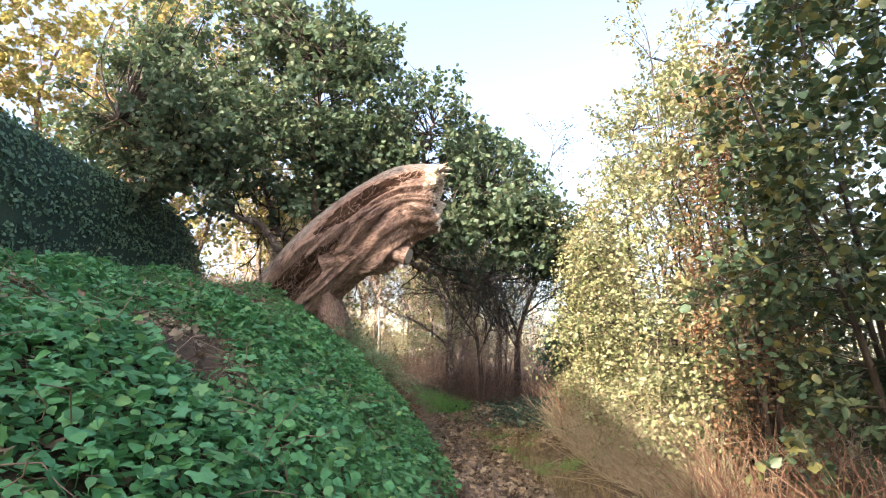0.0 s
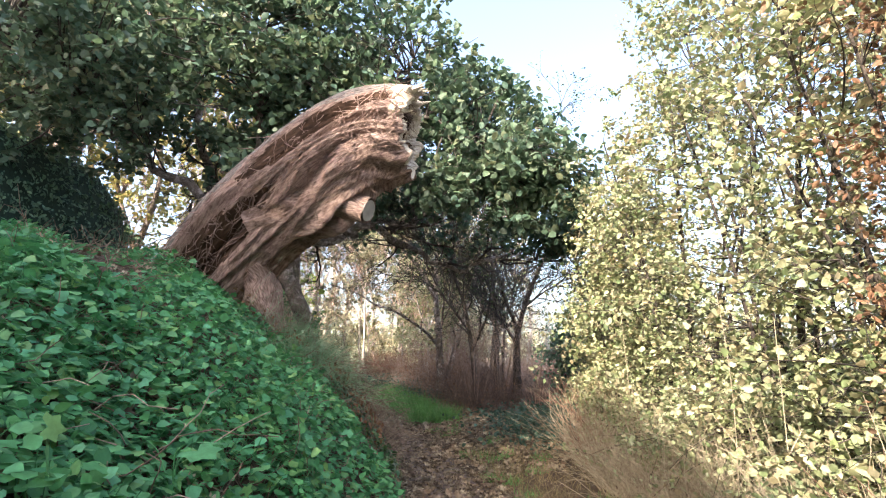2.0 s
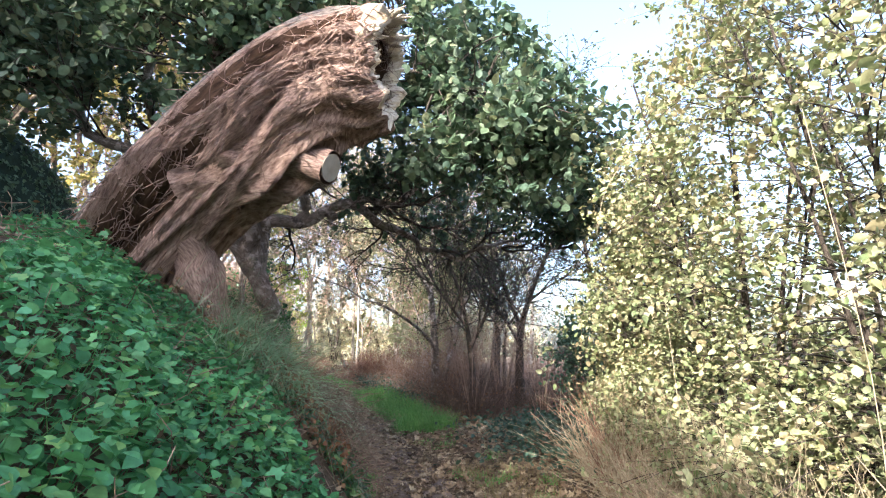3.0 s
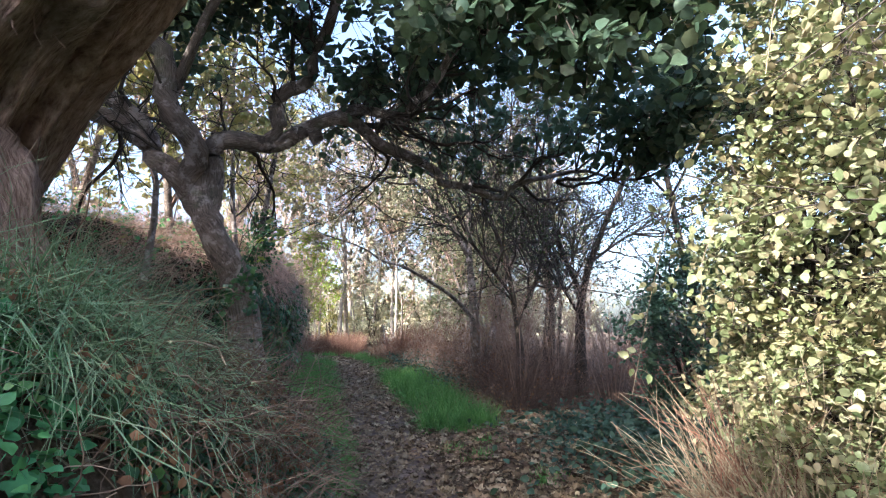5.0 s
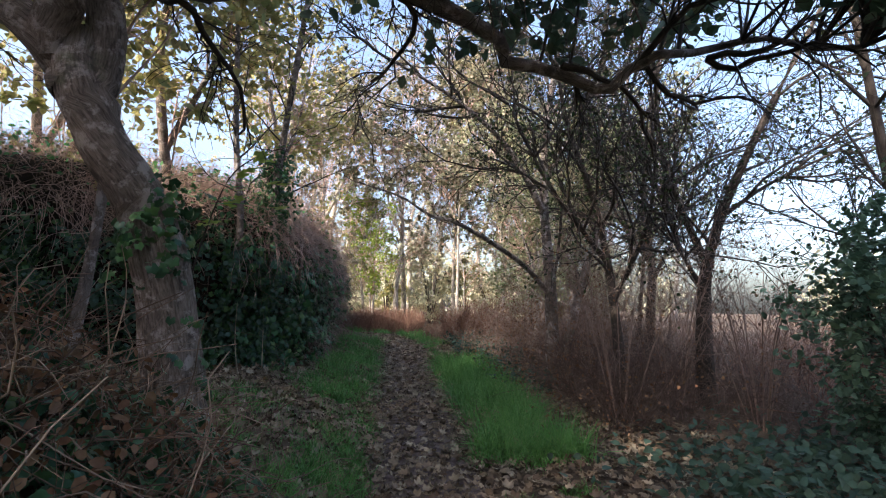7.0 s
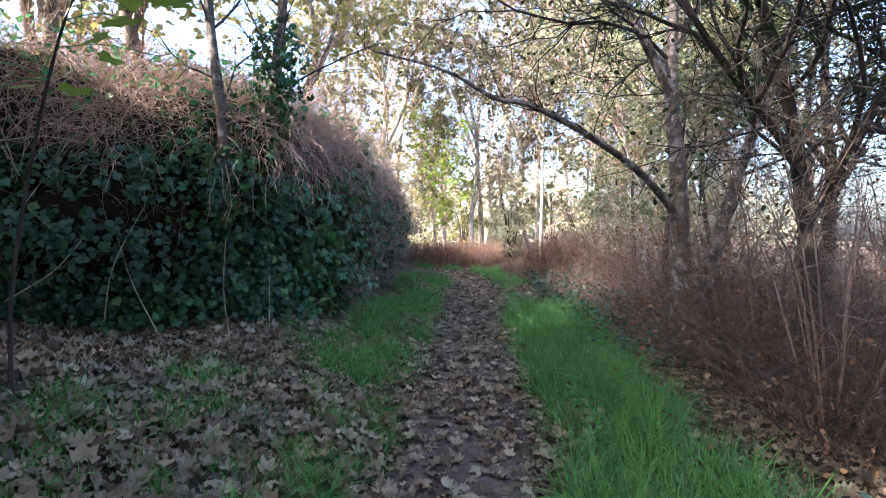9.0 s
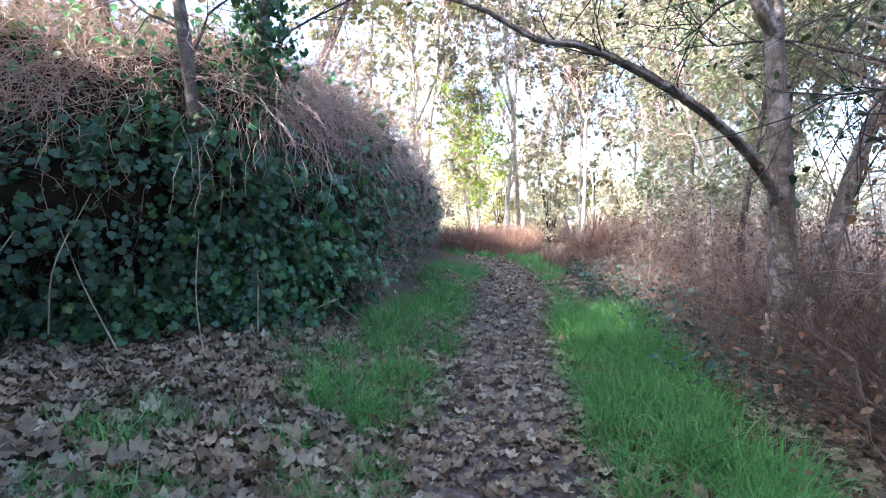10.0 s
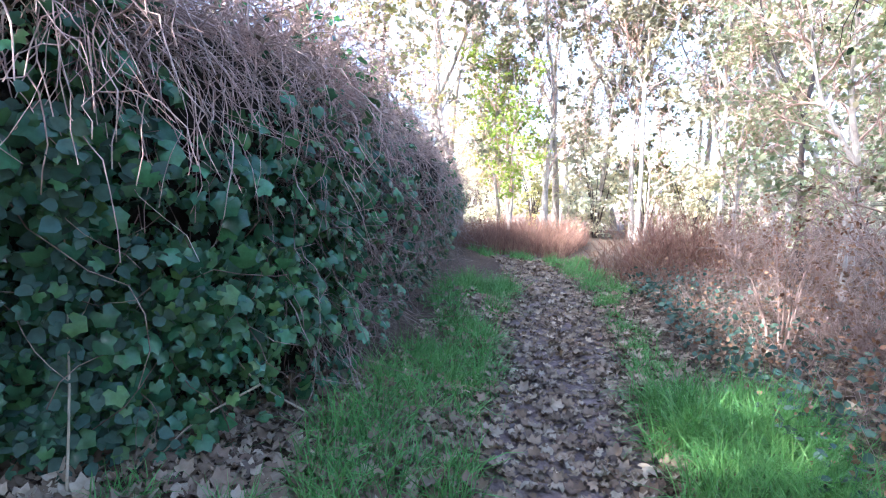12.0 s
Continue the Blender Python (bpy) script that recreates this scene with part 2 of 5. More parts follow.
def frames_from(normal, tilt, down=0.0):
    """Leaf frames: z near the normal, y a chance way across it, drawn downwards by down."""
    n = len(normal)
    z = unit(normal + tilt * rng.normal(size=(n, 3)))
    y = rng.normal(size=(n, 3))
    y[:, 2] -= down
    y = unit(y - z * np.sum(y * z, 1, keepdims=True))
    x = np.cross(y, z)
    return np.stack([x, y, z], 2)


def leaf_arrays(points, normal, size, shape, tilt=0.5, down=0.3, narrow=1.0):
    sv, sf = shape
    n, k = len(points), len(sv)
    R = frames_from(normal, tilt, down)
    s = rng.uniform(size[0], size[1], n)[:, None, None]
    local = sv[None] * np.array([narrow, 1, 1])[None, None]
    v = np.einsum("nij,nkj->nki", R, np.broadcast_to(local, (n, k, 3))) * s + points[:, None, :]
    f = sf[None] + (np.arange(n) * k)[:, None, None]
    return v.reshape(-1, 3), f.reshape(-1, 4)


def leaf_mesh(name, points, normal, size, shape, mat, tilt=0.5, down=0.3, narrow=1.0):
    v, f = leaf_arrays(points, normal, size, shape, tilt, down, narrow)
    return raw_mesh(name, v, f, mat)


def blade_mesh(name, points, height, width, mat, lean=0.35, bends=(0.4, 1.0, 1.7), away=None):
    """Blades of grass, each bent in a way of its own; away draws their tips one way."""
    vs, fs, base = [], [], 0
    for b, group in zip(bends, np.array_split(rng.permutation(len(points)), len(bends))):
        sv, sf = blade_shape(b)
        p = points[group]
        n, k = len(p), len(sv)
        z = unit(np.array([0, 0, 1.0]) + lean * rng.normal(size=(n, 3)) * np.array([1, 1, 0.2]))
        y = rng.normal(size=(n, 3))
        if away is not None:
            y = 0.45 * y + np.array(away)
            z = unit(z + 0.5 * np.array(away))
        y = unit(y - z * np.sum(y * z, 1, keepdims=True))
        R = np.stack([np.cross(y, z), y, z], 2)
        h = rng.uniform(height[0], height[1], n)
        w = rng.uniform(width[0], width[1], n)
        local = sv[None] * np.stack([w, h, h], 1)[:, None, :]
        v = np.einsum("nij,nkj->nki", R, local) + p[:, None, :]
        vs.append(v.reshape(-1, 3))
        fs.append((sf[None] + (np.arange(n) * k)[:, None, None]).reshape(-1, 4) + base)
        base += n * k
    return raw_mesh(name, np.concatenate(vs), np.concatenate(fs), mat)


def tube_arrays(P, Rr, sides=4):
    """Tubes along N lines of k points each."""
    P = np.asarray(P, float)
    n, k, _ = P.shape
    T = unit(np.gradient(P, axis=1))
    ref = np.where(np.abs(T[..., 2:3]) < 0.9, np.array([0, 0, 1.0]), np.array([1.0, 0, 0]))
    a = unit(np.cross(T, ref))
    b = np.cross(T, a)
    ang = np.linspace(0, 2 * np.pi, sides, endpoint=False)
    v = P[:, :, None] + Rr[:, :, None, None] * (a[:, :, None] * np.cos(ang)[None, None, :, None] + b[:, :, None] * np.sin(ang)[None, None, :, None])
    i, j = np.meshgrid(np.arange(k - 1), np.arange(sides), indexing="ij")
    j2 = (j + 1) % sides
    q = np.stack([i * sides + j, i * sides + j2, (i + 1) * sides + j2, (i + 1) * sides + j], -1).reshape(-1, 4)
    f = q[None] + (np.arange(n) * k * sides)[:, None, None]
    length = np.concatenate([np.zeros((n, 1)), np.cumsum(np.linalg.norm(np.diff(P, axis=1), axis=2), 1)], 1)
    u = np.broadcast_to((np.abs(ang - np.pi) / np.pi)[None, None], (n, k, sides))
    uv = np.stack([u * 0.5, np.broadcast_to(length[:, :, None], (n, k, sides))], -1)
    return v.reshape(-1, 3), f.reshape(-1, 4), uv.reshape(-1, 2)


def tube_mesh(name, P, Rr, mat, sides=4, smooth=True):
    v, f, uv = tube_arrays(P, Rr, sides)
    return raw_mesh(name, v, f, mat, uv, smooth)


def wander(S, D, L, k, wig, pull=0.0):
    P, d = [S], unit(D)
    for _ in range(k - 1):
        d = unit(d + wig * rng.normal(size=d.shape) + np.array([0, 0, pull]))
        P.append(P[-1] + d * (L / (k - 1))[:, None])
    return np.stack(P, 1)


def spawn(P, count, lo, hi, angle):
    n, k, _ = P.shape
    who = np.repeat(np.arange(n), count)
    idx = rng.integers(max(1, int(lo * k)), max(2, int(hi * k)), len(who)).clip(1, k - 1)
    S = P[who, idx]
    T = unit(S - P[who, idx - 1])
    return S, unit(T + angle * unit(rng.normal(size=T.shape))), who


def taper(n, k, r0, r1):
    r0 = np.broadcast_to(np.asarray(r0, float), (n,))
    return r0[:, None] * np.linspace(1, r1, k)[None]


def smooth_line(points, k):
    """k points on a smooth line through the given ones."""
    p = np.array(points, float)
    q = np.concatenate([[2 * p[0] - p[1]], p, [2 * p[-1] - p[-2]]])
    out = []
    for u in np.linspace(0, len(p) - 1, k):
        i = min(int(u), len(p) - 2)
        t = u - i
        a, b, c, d = q[i], q[i + 1], q[i + 2], q[i + 3]
        out.append(0.5 * (2 * b + (c - a) * t + (2 * a - 5 * b + 4 * c - d) * t * t + (3 * b - a - 3 * c + d) * t ** 3))
    return np.array(out)


def limb_mesh(name, line, r0, r1, mat, sides=14, rough=0.12, flare=0.0):
    k = len(line)
    t = np.linspace(0, 1, k)
    r = (r0 + (r1 - r0) * t) + flare * r0 * np.exp(-t * 9)
    v, f, uv = tube_arrays(line[None], r[None], sides)
    centre = np.repeat(line, sides, axis=0)
    bump = np.array([noise.noise(Vector(p) * 3.1) + 0.6 * noise.noise(Vector(p) * 8.0) for p in v])
    v = centre + (v - centre) * (1 + rough * bump[:, None])
    return raw_mesh(name, v, f, mat, uv, True)


# ---- the lie of the land ----
LINE_Y = [-40, -5, 0, 4, 6.2, 8.5, 10.5, 12.3, 13.6, 15.05, 16.5, 17.6, 19.3, 21, 22.5, 24.2, 25.5, 27, 60]
LINE_X = [0.2, 0.3, 0.42, 0.62, 0.63, 0.4, -0.05, -0.6, -1.02, -1.48, -1.97, -2.35, -2.86, -3.5, -4.1, -5.2, -6.6, -9, -60]


def centre_x(y):
    y = np.asarray(y, float)
    return sum(np.interp(y + o, LINE_Y, LINE_X) for o in (-0.8, -0.4, 0, 0.4, 0.8)) / 5


def rise(y):
    return 0.042 * np.clip(np.asarray(y, float) - 9, 0, 22)


def land(x, y):
    x, y = np.asarray(x, float), np.asarray(y, float)
    d = x - centre_x(y)
    bank = np.interp(-d, [0.52, 0.8, 1.35, 2.4, 3.3, 6, 12, 40], [0, 0.42, 1.12, 1.95, 2.42, 2.75, 3.1, 3.6])
    size = np.interp(y, [-60, 4.4, 7.2, 8.3, 9.6, 11.0, 12.6, 14, 20, 40], [0.84, 0.84, 1, 1, 0.82, 0.55, 0.28, 0.16, 0.14, 0.1])
    rough = 0.03 * np.sin(2.3 * x + 1.1 * y) + 0.03 * np.sin(1.7 * y - 1.3 * x + 1) + 0.015 * np.sin(5.1 * x + 3.7 * y)
    off = np.clip((np.abs(d) - 0.5) / 0.6, 0, 1)
    side = 0.06 * np.clip((d - 0.5) / 0.8, 0, 1)
    return rise(y) + bank * size + rough * off + side


def land_normal(x, y):
    e = 0.05
    gx = (land(x + e, y) - land(x - e, y)) / (2 * e)
    gy = (land(x, y + e) - land(x, y - e)) / (2 * e)
    return unit(np.stack([-gx, -gy, np.ones_like(gx)], -1))


def on_land(x, y, up=0.0):
    return np.stack([x, y, land(x, y) + up], -1)


def lateral(y, d):
    return centre_x(y) + d


def ground_sheet():
    xs = np.concatenate([[-1500, -500, -150, -60, -30], np.arange(-16, -8, 0.8), np.arange(-8, 5, 0.12), np.arange(5, 14, 0.8), [16, 30, 60, 150, 500, 1500]])
    ys = np.concatenate([[-1500, -300, -60, -20], np.arange(-10, -1, 0.6), np.arange(-1, 28, 0.14), np.arange(28, 44, 1.0), [50, 70, 120, 300, 700, 1500]])
    X, Y = np.meshgrid(xs, ys)
    v = on_land(X.ravel(), Y.ravel())
    nx = len(xs)
    i, j = np.meshgrid(np.arange(len(ys) - 1), np.arange(nx - 1), indexing="ij")
    q = np.stack([i * nx + j, i * nx + j + 1, (i + 1) * nx + j + 1, (i + 1) * nx + j], -1).reshape(-1, 4)
    return tagged(new("ground", raw_mesh("ground", v, q, M_ground, None, True)), "woodland ground of dark leaf mould with a banked side", "ground", kind="structure")


def path_strip():
    ys = np.arange(-8, 27, 0.12)
    us = np.linspace(-1, 1, 15)
    Y, U = np.meshgrid(ys, us, indexing="ij")
    edge = np.interp(Y, [13, 16, 19.5, 23], [0.5, 0.55, 0.66, 0.68]) + 0.06 * np.sin(Y * 3.1 + np.sign(U)) + 0.04 * np.sin(Y * 7.3 + 2 * np.sign(U))
    X = centre_x(Y) + U * edge
    Z = land(X, Y) + 0.012 - 0.03 * np.abs(U) ** 6 + 0.012 * np.sin(Y * 4.7 + X * 6) * (1 - U ** 2)
    v = np.stack([X, Y, Z], -1).reshape(-1, 3)
    n = len(us)
    i, j = np.meshgrid(np.arange(len(ys) - 1), np.arange(n - 1), indexing="ij")
    q = np.stack([i * n + j, i * n + j + 1, (i + 1) * n + j + 1, (i + 1) * n + j], -1).reshape(-1, 4)
    return tagged(new("path", raw_mesh("path", v, q, M_path, None, True)), "narrow trodden earth footpath strewn with dead leaves", "footpath", kind="structure")


ground = ground_sheet()
path = path_strip()


# ---- kinds of things ----
def side_twigs(root, lines, levels):
    """Bare side branches and twigs off given lines."""
    P = np.stack([smooth_line(l, 16) for l in lines])
    for i, (count, length, r, k, angle, wig, pull) in enumerate(levels):
        S, D, who = spawn(P, count, 0.2, 1.01, angle)
        P = wander(S, D, rng.uniform(0.5, 1.3, len(S)) * length, k, wig, pull)
        if i == 0:
            for line in P:
                part("branch", tube_mesh("branch", line[None], taper(1, k, r, 0.35), M_darkbark, 6), root)
        else:
            part("twigwork", tube_mesh("twigwork", P, taper(len(P), k, r, 0.4), M_twig, 3), root, kind="stuff")


def leafy(name, label, category, base, limbs, clumps, leaf, bark, spread=0.3, group="", leaf_name="crown", twig_r=0.012, hang=0.0, per_size=None, tilt=0.9):
    """A tree or shrub: limbs along given lines, a twig out to every clump, leaves about the clumps.
    limbs: (name, line, r0, r1); clumps: (N, 3); leaf: (material, leaves a clump, size, shape, narrow)."""
    root = thing(name, base, label, category, group)
    spine, radius = [], []
    for lname, line, r0, r1 in limbs:
        pts = smooth_line(line, max(10, 5 * len(line)))
        if r0 > 0.06 and lname == "limb":
            pts[2:] += np.array([[noise.noise(Vector(p) * 2.3), noise.noise(Vector(p) * 2.3 + Vector((9, 0, 0))), noise.noise(Vector(p) * 2.3 + Vector((0, 9, 0)))] for p in pts[2:]]) * 0.24
        part(lname, limb_mesh(lname, pts, r0, r1, bark, 12 if r0 > 0.05 else 7, 0.14, 0.18 if lname == "trunk" else 0.0), root)
        spine.append(pts[len(pts) // 4:])
    spine = np.concatenate(spine)
    n = len(clumps)
    gap = np.linalg.norm(clumps[:, None] - spine[None], axis=2) + 0.35 * np.maximum(0, spine[None, :, 2] - clumps[:, None, 2])
    near = spine[np.argmin(gap + rng.uniform(0, 0.5, gap.shape), 1)]
    t = np.linspace(0, 1, 7)[None, :, None]
    mid = (near + clumps) / 2 + rng.normal(size=(n, 3)) * 0.12 * np.linalg.norm(clumps - near, axis=1)[:, None] + np.array([0, 0, 0.1 - hang])
    P = (1 - t) ** 2 * near[:, None] + 2 * t * (1 - t) * mid[:, None] + t ** 2 * clumps[:, None]
    long = np.linalg.norm(clumps - near, axis=1)
    part("twigwork", tube_mesh("twigwork", P, taper(n, 7, twig_r * np.clip(0.5 + 0.5 * long, 0.5, 2.0), 0.3), M_twig, 4), root, kind="stuff")
    mat, per, size, shape, narrow = leaf
    S, D, who = spawn(P, 3, 0.5, 1.0, 1.0)
    Q = wander(S, D, rng.uniform(0.5, 1.3, len(S)) * spread * 1.4, 4, 0.3, -0.1 * hang)
    part("spray_work", tube_mesh("spray_work", Q, taper(len(Q), 4, twig_r * 0.35, 0.4), M_twig, 3), root, kind="stuff")
    host = rng.integers(0, len(Q), n * per)
    at = rng.uniform(0, 3, n * per)
    i0 = np.minimum(at.astype(int), 2)
    pts = Q[host, i0] + (Q[host, i0 + 1] - Q[host, i0]) * (at - i0)[:, None] + rng.normal(size=(n * per, 3)) * spread * 0.16
    nor = np.tile(np.array([0.0, 0.0, 1.0]), (len(pts), 1))
    part(leaf_name, leaf_mesh(leaf_name, pts, nor, size, shape, mat, tilt, 0.35, narrow), root, kind="stuff")
    return root


def inside_blob(n, centre, radii, hollow=0.35, lumps=0.25):
    """n chance places in an uneven ellipsoid."""
    d = unit(rng.normal(size=(n, 3)))
    r = (hollow + (1 - hollow) * rng.uniform(0, 1, n)) ** 0.6
    l = 1 + lumps * np.sin(3 * d[:, 0] + 5 * d[:, 1] + 1) * np.cos(4 * d[:, 2] + 2 * d[:, 0])
    return np.array(centre) + d * (r * l)[:, None] * np.array(radii)


def bare_tree(name, label, base, lines, levels, bark, leaf=None, group="", category="tree", twig_mat=None):
    """A tree of bare wood: given main lines, then levels of branches: (count, length, radius, points, angle, wiggle, pull)."""
    root = thing(name, base, label, category, group)
    mains = []
    for lname, line, r0, r1 in lines:
        pts = smooth_line(line, 16)
        part(lname, limb_mesh(lname, pts, r0, r1, bark, 9, 0.12, 0.4 if lname == "trunk" else 0.0), root)
        if lname != "bough":
            mains.append(pts)
    P = np.stack(mains)
    names = ["branch", "twigwork", "spray_work", "spray_work"]
    for i, (count, length, r, k, angle, wig, pull) in enumerate(levels):
        S, D, who = spawn(P, count, 0.2, 1.01, angle)
        P = wander(S, D, rng.uniform(0.55, 1.25, len(S)) * length, k, wig, pull)
        if i == 0:
            for line in P:
                part("branch", tube_mesh("branch", line[None], taper(1, k, r, 0.35), twig_mat or M_twig, 5), root)
        else:
            part(names[i], tube_mesh(names[i], P, taper(len(P), k, r, 0.35), twig_mat or M_twig, 3), root, kind="stuff")
    if leaf:
        mat, n, size, shape, narrow = leaf
        host = rng.integers(0, len(P), n)
        idx = rng.integers(1, P.shape[1], n)
        pts = P[host, idx] + rng.normal(size=(n, 3)) * 0.04
        nor = np.tile(np.array([0.0, 0.0, 1.0]), (n, 1))
        part("crown", leaf_mesh("crown", pts, nor, size, shape, mat, 1.0, 0.8, narrow), root, kind="stuff")
    return root


def stems(name, label, category, x, y, height, r, mat, lean=0.25, wig=0.14, k=6, up=-0.03, pull=0.0, group=""):
    """Standing dead stems, too many to count, in one mesh."""
    n = len(x)
    S = on_land(x, y, up)
    D = np.stack([lean * rng.normal(size=n), lean * rng.normal(size=n), np.ones(n)], 1)
    P = wander(S, D, rng.uniform(height[0], height[1], n), k, wig, pull)
    return tagged(new(name, tube_mesh(name, P, taper(n, k, rng.uniform(r[0], r[1], n), 0.4), mat, 3)), label, category, group, "stuff")


# ---- the broken trunk on the bank ----
def broken_trunk():
    axis = smooth_line([(-3.4, 8.7, 1.4), (-2.78, 8.46, 2.08), (-2.04, 8.14, 2.85), (-1.3, 7.88, 3.44), (-0.63, 7.68, 3.83), (-0.08, 7.6, 3.92)], 130)
    root = thing("broken_trunk", (-2.8, 8.4, 2.0), "thick leaning tree trunk snapped off, grey bark and torn reddish heartwood", "broken tree")
    k, sides = len(axis), 200
    T = unit(np.gradient(axis, axis=0))
    toward = np.array([0.0, -1.0, 0.0])
    B = unit(toward - T * np.sum(T * toward, 1, keepdims=True))
    N = np.cross(B, T)
    N *= np.sign(N[:, 2:3])
    th = np.linspace(0, 2 * np.pi, sides, endpoint=False)
    s = np.linspace(0, 1, k)
    V = np.zeros((k, sides, 3))
    bare, rot_shade = np.zeros((k, sides)), np.zeros((k, sides))
    for i in range(k):
        t = s[i]
        R = 0.505 + 0.05 * math.sin(math.pi * min(1, t * 1.05)) + 0.08 * math.exp(-t * 7)
        R *= 1 - 0.10 * max(0, (t - 0.9) / 0.1) ** 2
        for j in range(sides):
            a = th[j]
            c, n_ = math.cos(a), math.sin(a)          # c: towards the path's start, n_: upper side
            tw = a + 0.35 * t + 0.12 * math.sin(5 * t + 1) + 0.30 * noise.noise(Vector((math.cos(a) * 1.3, math.sin(a) * 1.3, t * 3.0)))
            p = Vector((math.cos(tw) * 1.5, math.sin(tw) * 1.5, t * 1.5))
            big = noise.noise(p)
            ridge = 1 - abs(noise.noise(Vector((math.cos(tw) * 3.1 + 7, math.sin(tw) * 3.1, t * 1.9)))) * 2.2
            fine = noise.noise(Vector((math.cos(tw) * 11, math.sin(tw) * 11, t * 4.2)))
            grit = 1 - 2 * abs(noise.noise(Vector((math.cos(tw) * 17 + 4, math.sin(tw) * 17, t * 9.0))))
            knot = noise.noise(Vector((math.cos(a) * 2.2 + 3, math.sin(a) * 2.2, t * 6.0)))
            open_side = max(0.0, c + 0.05 - 0.95 * n_)
            open_side = min(1.0, open_side * 1.3)
            smooth_bark = 1 - open_side
            rib = 1 - abs(noise.noise(Vector((math.cos(tw) * 5.6 + 2, math.sin(tw) * 5.6, t * 2.6 + 0.6 * knot)))) * 2.4
            r = R * (1 + 0.10 * big + (0.03 + 0.07 * open_side) * rib + (0.02 + 0.12 * open_side) * ridge - 0.05 + (0.026 + 0.055 * open_side) * fine + (0.012 + 0.03 * open_side) * grit + 0.07 * open_side * knot)
            # the long dark cleft between the bark slab and the lower rib
            a2 = a - 2 * math.pi if a > math.pi else a
            cleft = math.exp(-((a2 - (0.02 - 0.1 * t + 0.12 * math.sin(9 * t) + 0.15 * big)) / (0.46 - 0.32 * t)) ** 2) * max(0, min(1, (0.64 - t) * 4)) * min(1, t * 8)
            r -= 0.40 * cleft * (0.8 + 0.6 * fine)
            cleft2 = math.exp(-((a2 - (0.42 + 0.5 * (t - 0.75) + 0.1 * math.sin(14 * t) + 0.2 * knot)) / 0.17) ** 2) * max(0, min(1, (t - 0.45) * 6)) * max(0, min(1, (0.97 - t) * 8))
            r -= 0.22 * cleft2 * (0.8 + 0.6 * fine)
            cleft3 = math.exp(-((a - (5.75 + 0.25 * knot + 0.55 * (t - 0.5) + 0.08 * math.sin(17 * t))) / 0.13) ** 2) * max(0, min(1, (t - 0.3) * 5)) * max(0, min(1, (0.9 - t) * 6))
            r -= 0.12 * cleft3
            # the swelling that carries the sawn stub
            r += 0.17 * math.exp(-((a2 + 1.15) / 0.55) ** 2) * math.exp(-((t - 0.66) / 0.12) ** 2) * (1 + 0.5 * knot + 0.3 * ridge)
            torn = 0.0
            if t > 0.9:
                torn = 0.10 * noise.noise(Vector((math.cos(a) * 3, math.sin(a) * 3, 4))) + 0.10 * abs(noise.noise(Vector((a * 9, 1, 2)))) + 0.10 * n_
            V[i, j] = axis[i] + (B[i] * c + N[i] * n_) * r + T[i] * torn * max(0, (t - 0.9) / 0.1)
            rot_shade[i, j] = max(cleft, cleft2) + 0.3 * fine
            bare[i, j] = open_side + 0.45 * big + 0.25 * fine
    ring = np.arange(sides)
    i, j = np.meshgrid(np.arange(k - 1), ring, indexing="ij")
    j2 = (j + 1) % sides
    q = np.stack([i * sides + j, i * sides + j2, (i + 1) * sides + j2, (i + 1) * sides + j], -1).reshape(-1, 4)
    uv = np.stack(np.broadcast_arrays((np.abs(th - np.pi) / np.pi * 1.6)[None], (s * 3.2)[:, None]), -1).reshape(-1, 2)
    mi = np.where(bare[:-1].ravel() > 0.38, 1, 0)
    # cleft faces get the dark wood: rot, plus shade put into the colour
    mi[rot_shade[:-1].ravel() > 0.34] = 3
    mi[(i.ravel() > k - 9) & (np.sin(th)[j.ravel()] > -0.1)] = 2
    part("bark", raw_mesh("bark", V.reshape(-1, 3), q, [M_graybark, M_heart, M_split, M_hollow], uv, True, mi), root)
    # the hollow of the broken end
    rim = V[-1]
    mid = axis[-1]
    rows = [rim]
    for u, deep in ((0.90, 0.02), (0.82, -0.10), (0.72, -0.22), (0.6, -0.33), (0.42, -0.45), (0.2, -0.52), (0.02, -0.55)):
        wob = np.array([noise.noise(Vector((math.cos(a) * 2, math.sin(a) * 2, u * 4))) for a in th])
        rows.append(mid + (rim - mid) * (u * (1 + 0.15 * wob))[:, None] + T[-1] * (deep + 0.06 * wob)[:, None])
    HV = np.concatenate(rows)
    m = len(rows)
    i, j = np.meshgrid(np.arange(m - 1), ring, indexing="ij")
    q = np.stack([i * sides + j, i * sides + (j + 1) % sides, (i + 1) * sides + (j + 1) % sides, (i + 1) * sides + j], -1).reshape(-1, 4)
    uv = np.stack(np.broadcast_arrays((th / 3)[None], np.linspace(0, 1, m)[:, None]), -1).reshape(-1, 2)
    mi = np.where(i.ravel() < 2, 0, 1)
    hollow = part("hollow", raw_mesh("hollow", HV, q, [M_split, M_hollow], uv, True, mi), root, "rotten hollow inside the broken end, coloured dark for the shade")
    # pale splinters on the upper rim
    for c in range(26):
        a = rng.uniform(-0.35, 2.6)
        jj = int(a / (2 * np.pi) * sides) % sides
        b0 = rim[jj] * 0.88 + mid * 0.12 - T[-1] * 0.10
        ln = rng.uniform(0.08, 0.22) * (1.25 if 0.6 < a < 2.2 else 0.8)
        w = rng.uniform(0.018, 0.05)
        way = unit(T[-1] + 0.22 * rng.normal(size=3))
        line = np.stack([b0, b0 + way * ln * 0.5, b0 + way * ln + 0.02 * rng.normal(size=3)])
        v, f, uvt = tube_arrays(line[None], np.array([[w, w * 0.8, 0.003]]), 5)
